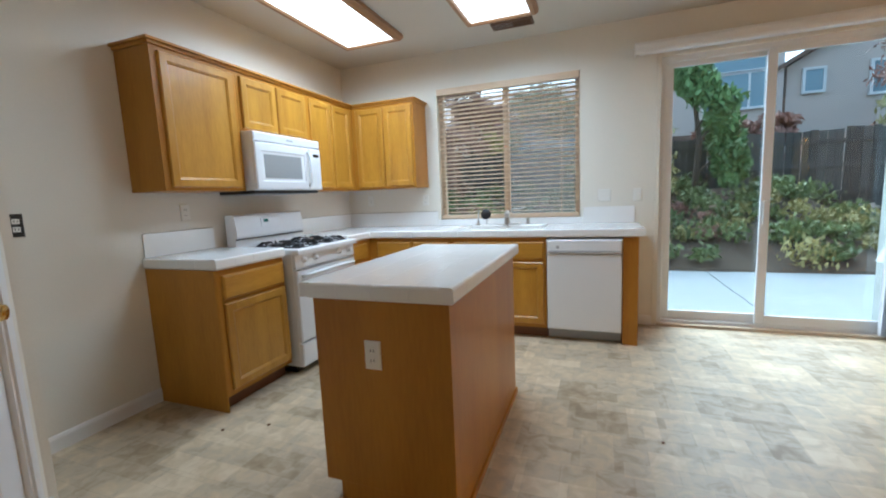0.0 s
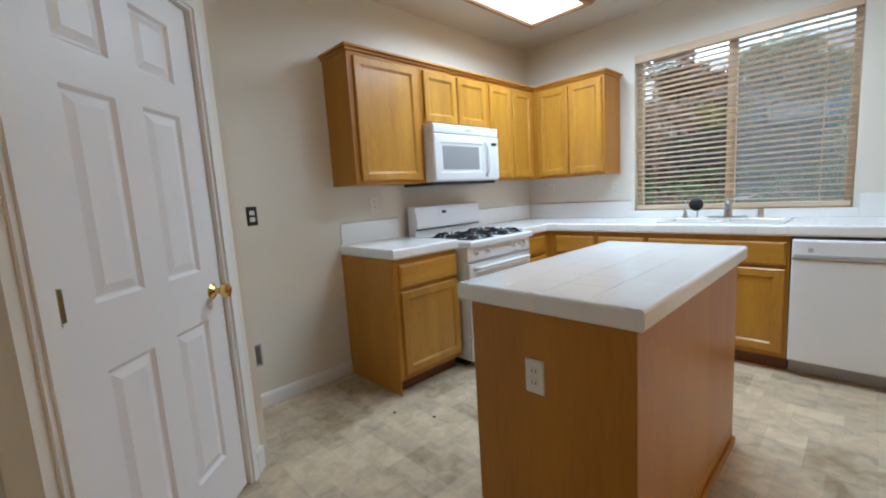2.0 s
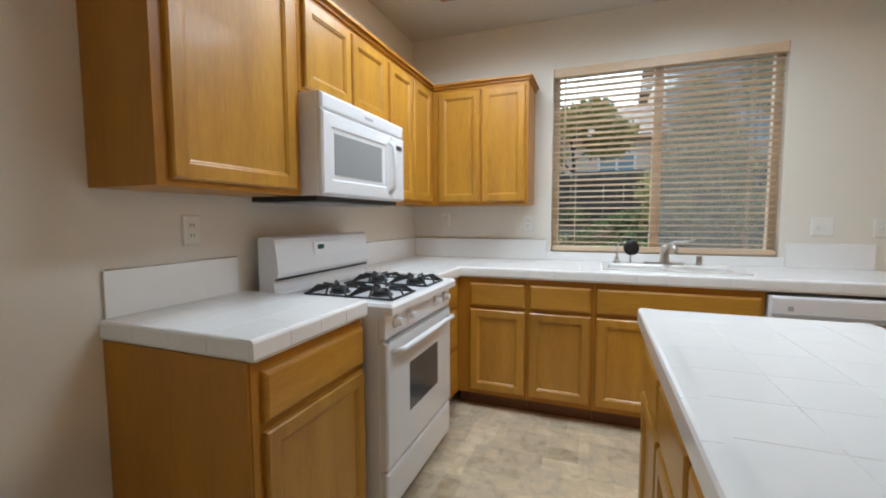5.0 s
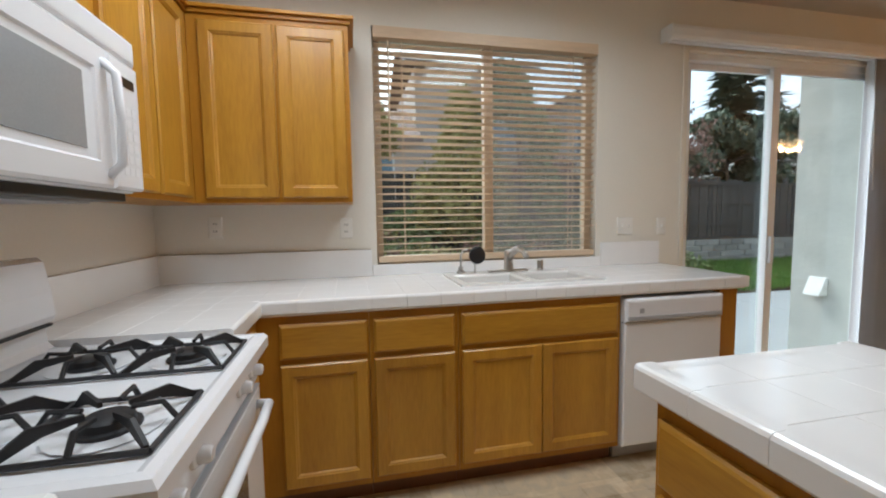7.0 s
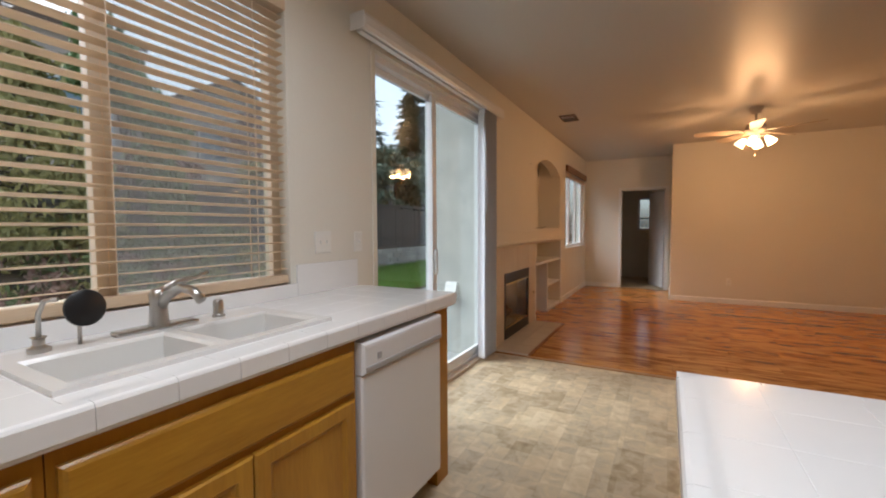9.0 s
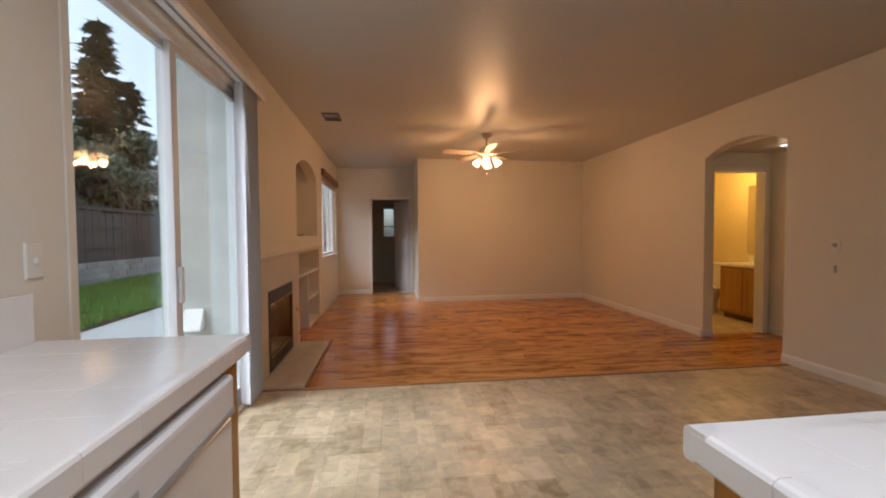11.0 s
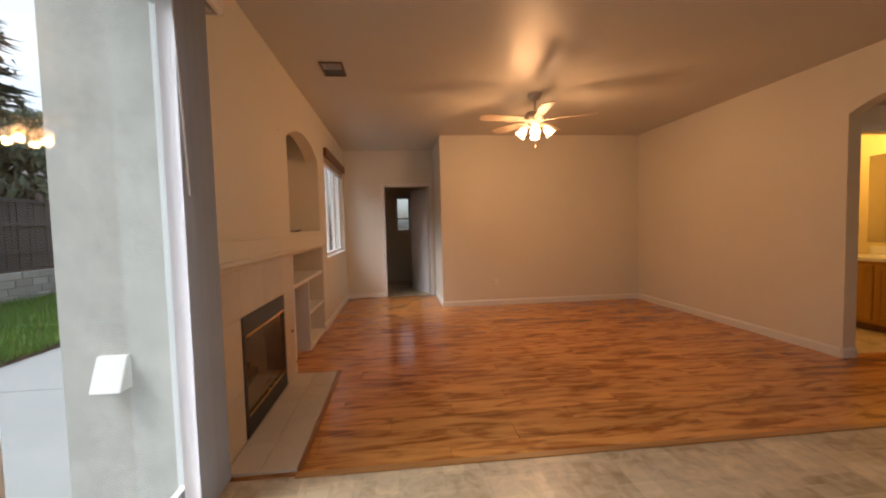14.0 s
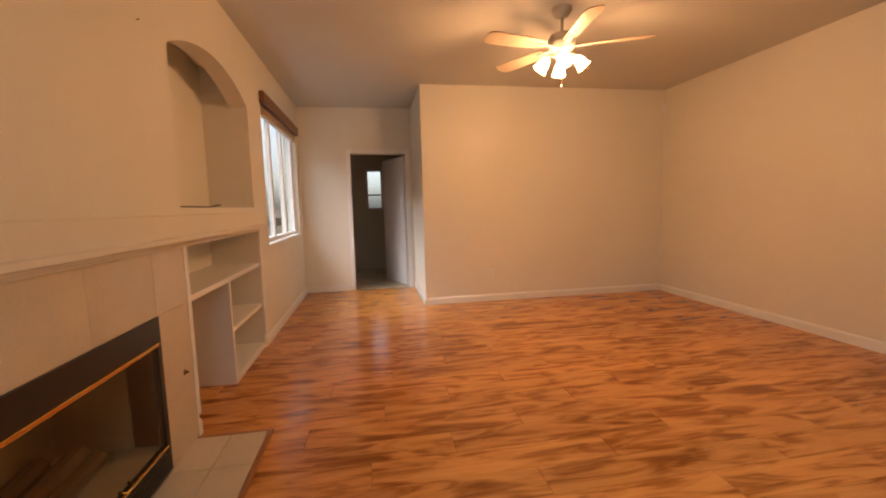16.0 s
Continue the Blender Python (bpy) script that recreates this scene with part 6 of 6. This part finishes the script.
shrub_bank("ground_cover_shrubs", "dense green shrubs covering the garden bank", M_LEAF, 210, -7, 6, 7.65, 11.0, 21, 0.06)
shrub_bank("pale_shrubs", "dry yellowish shrubs along the bank", M_LEAFY, 60, -7, 6, 7.6, 10.0, 22, 0.05)
shrub_bank("reddish_shrubs", "reddish leaved shrubs on the bank", M_LEAFR, 46, -5, 2, 7.7, 9.6, 23, 0.05)
rng = random.Random(5)
bm = bmesh.new()
for k in range(26000):
    y = 7.42 + 3.5 * rng.random() ** 1.3
    x = rng.uniform(4.5 + 0.5 * rng.random(), 16)
    p = Vector((x, y, ground_z(x, y) - 0.01))
    hgt, a = rng.uniform(0.06, 0.17), rng.uniform(0, 6.3)
    d = Vector((math.cos(a), math.sin(a), 0)) * 0.012
    t = p + Vector((rng.gauss(0, 0.04), rng.gauss(0, 0.04), hgt))
    bm.faces.new([bm.verts.new(q) for q in (p - d, p + d, t)])
tagged(mesh("lawn_grass", bm, M_GRASS), "uneven green lawn grass", "grass", kind="stuff")


# neighbouring house above the fence
def house_window(parent, x0, x1, y, z0, z1, bars):
    w = box("window", x0, x1, y - 0.10, y - 0.06, z0, z1, M_HGLASS, parent)
    f = [(x0 - 0.1, x0, y - 0.14, y - 0.02, z0 - 0.1, z1 + 0.1), (x1, x1 + 0.1, y - 0.14, y - 0.02, z0 - 0.1, z1 + 0.1), (x0, x1, y - 0.14, y - 0.02, z0 - 0.1, z0), (x0, x1, y - 0.14, y - 0.02, z1, z1 + 0.1)]
    f += [(x0 + (x1 - x0) * b - 0.04, x0 + (x1 - x0) * b + 0.04, y - 0.13, y - 0.05, z0, z1) for b in bars]
    boxes("window_frame", f, M_FRAME, parent)


ho = thing("neighbour_house", (5, 24, 1.3), "two-storey beige stucco house beyond the fence", "house")
box("wall", 1.5, 7.3, 22.0, 30, 0.8, 8.6, M_HOUSE, ho)
house_window(ho, 4.45, 6.6, 22.0, 4.55, 5.95, (0.25, 0.75))
house_window(ho, 4.45, 6.6, 22.0, 6.1, 6.75, ())
boxes("ledge", [(1.5, 7.35, 21.85, 22.0, 3.3, 3.55)], M_ROOF, ho)
bm = bmesh.new()
for p in [((1.0, 21.4, 8.5), (7.8, 21.4, 8.5), (7.8, 26, 10.6), (1.0, 26, 10.6)), ((1.0, 30.6, 8.5), (7.8, 30.6, 8.5), (7.8, 26, 10.6), (1.0, 26, 10.6))]:
    a = [bm.verts.new(q) for q in p]
    b = [bm.verts.new(Vector(q) + Vector((0, 0, 0.18))) for q in p]
    bm.faces.new(a[::-1])
    bm.faces.new(b)
    for i in range(4):
        bm.faces.new((a[i], a[(i + 1) % 4], b[(i + 1) % 4], b[i]))
mesh("roof", bm, M_ROOF, ho)
h3 = thing("neighbour_house", (-6, 24, 1.3), "low pinkish stucco house with a brown roof beyond the fence", "house")
box("wall", -13.0, 1.2, 20.0, 29, 0.8, 4.6, M_HOUSE, h3)
house_window(h3, -4.6, -2.9, 20.0, 2.6, 3.9, (0.5,))
house_window(h3, -1.2, 0.1, 20.0, 2.7, 3.9, (0.5,))
bm = bmesh.new()
for p in [((-13.5, 19.4, 4.5), (1.4, 19.4, 4.5), (1.4, 24.5, 6.9), (-13.5, 24.5, 6.9)), ((-13.5, 29.6, 4.5), (1.4, 29.6, 4.5), (1.4, 24.5, 6.9), (-13.5, 24.5, 6.9))]:
    a = [bm.verts.new(q) for q in p]
    b = [bm.verts.new(Vector(q) + Vector((0, 0, 0.16))) for q in p]
    bm.faces.new(a[::-1])
    bm.faces.new(b)
    for i in range(4):
        bm.faces.new((a[i], a[(i + 1) % 4], b[(i + 1) % 4], b[i]))
mesh("roof", bm, mat("pinkish_roof_tile", (0.36, 0.25, 0.21), 0.8, var=0.4, scale=3, bump=0.5), h3)
h2 = thing("neighbour_house", (12, 24, 1.3), "gabled grey stucco house beyond the fence", "house")
bm = bmesh.new()
gp = [(7.5, 0.8), (16.5, 0.8), (16.5, 6.1), (12, 8.7), (7.5, 6.1)]
fr = [[bm.verts.new((x, y, z)) for x, z in gp] for y in (22.3, 30)]
bm.faces.new(fr[0][::-1])
bm.faces.new(fr[1])
for i in range(5):
    bm.faces.new((fr[0][i], fr[0][(i + 1) % 5], fr[1][(i + 1) % 5], fr[1][i]))
mesh("wall", bm, M_HOUSE, h2)
bm = bmesh.new()
for s in (1, -1):
    c = [(12, 8.75), (12 - s * 5.0, 5.87), (12 - s * 5.0, 6.05), (12, 8.95)]
    a = [[bm.verts.new((x, y, z)) for x, z in c] for y in (21.8, 30.4)]
    bm.faces.new(a[0][::-1])
    bm.faces.new(a[1])
    for i in range(4):
        bm.faces.new((a[0][i], a[0][(i + 1) % 4], a[1][(i + 1) % 4], a[1][i]))
mesh("roof", bm, M_ROOF, h2)
house_window(h2, 8.1, 8.7, 22.3, 5.0, 5.85, ())
house_window(h2, 10.3, 11.6, 22.3, 4.7, 5.9, (0.5,))


# ---- pieces of counters and floor ----
for par, me, p in PENDING:
    o = new(me.name.split(".")[0], me)
    o.parent = par
    o.location = p - WL[par]
PW, PL = 0.193, 1.21
cache = {}
row = 0
x = 2.405
while x < 7.97:
    w = min(PW, 7.975 - x)
    y = YR - 1.1 - (row * 0.43) % PL
    top = YB + 0.39 if CX0 - 0.02 < x and x + w < CX1 + 0.02 else YB + 0.03
    low = 2.42 if x > 6.72 else (YR - 1.0 if x < 3.7 else YR - 0.05)
    while y < top:
        ya, ye = max(y, low), min(y + PL, top)
        if ye - ya > 0.02:
            key = (round(w, 3), round(ye - ya, 3))
            if key not in cache:
                bm = bmesh.new()
                gw, gl = key[0] - 0.0012, key[1] - 0.0012
                add_loft(bm, pose(-gw / 2, -gl / 2, 0, -90), gw, gl, [(0, 0), (0, 0.0105), (0.0012, 0.012)], closed=False)
                bmesh.ops.recalc_face_normals(bm, faces=bm.faces[:])
                me = bpy.data.meshes.new("plank")
                bm.to_mesh(me)
                bm.free()
                me.materials.append(M_PLANK)
                cache[key] = me
            o = new("plank", cache[key])
            o.parent = floor2
            o.location = (x + w / 2, (ya + ye) / 2, -0.012)
        y += PL
    x += PW
    row += 1
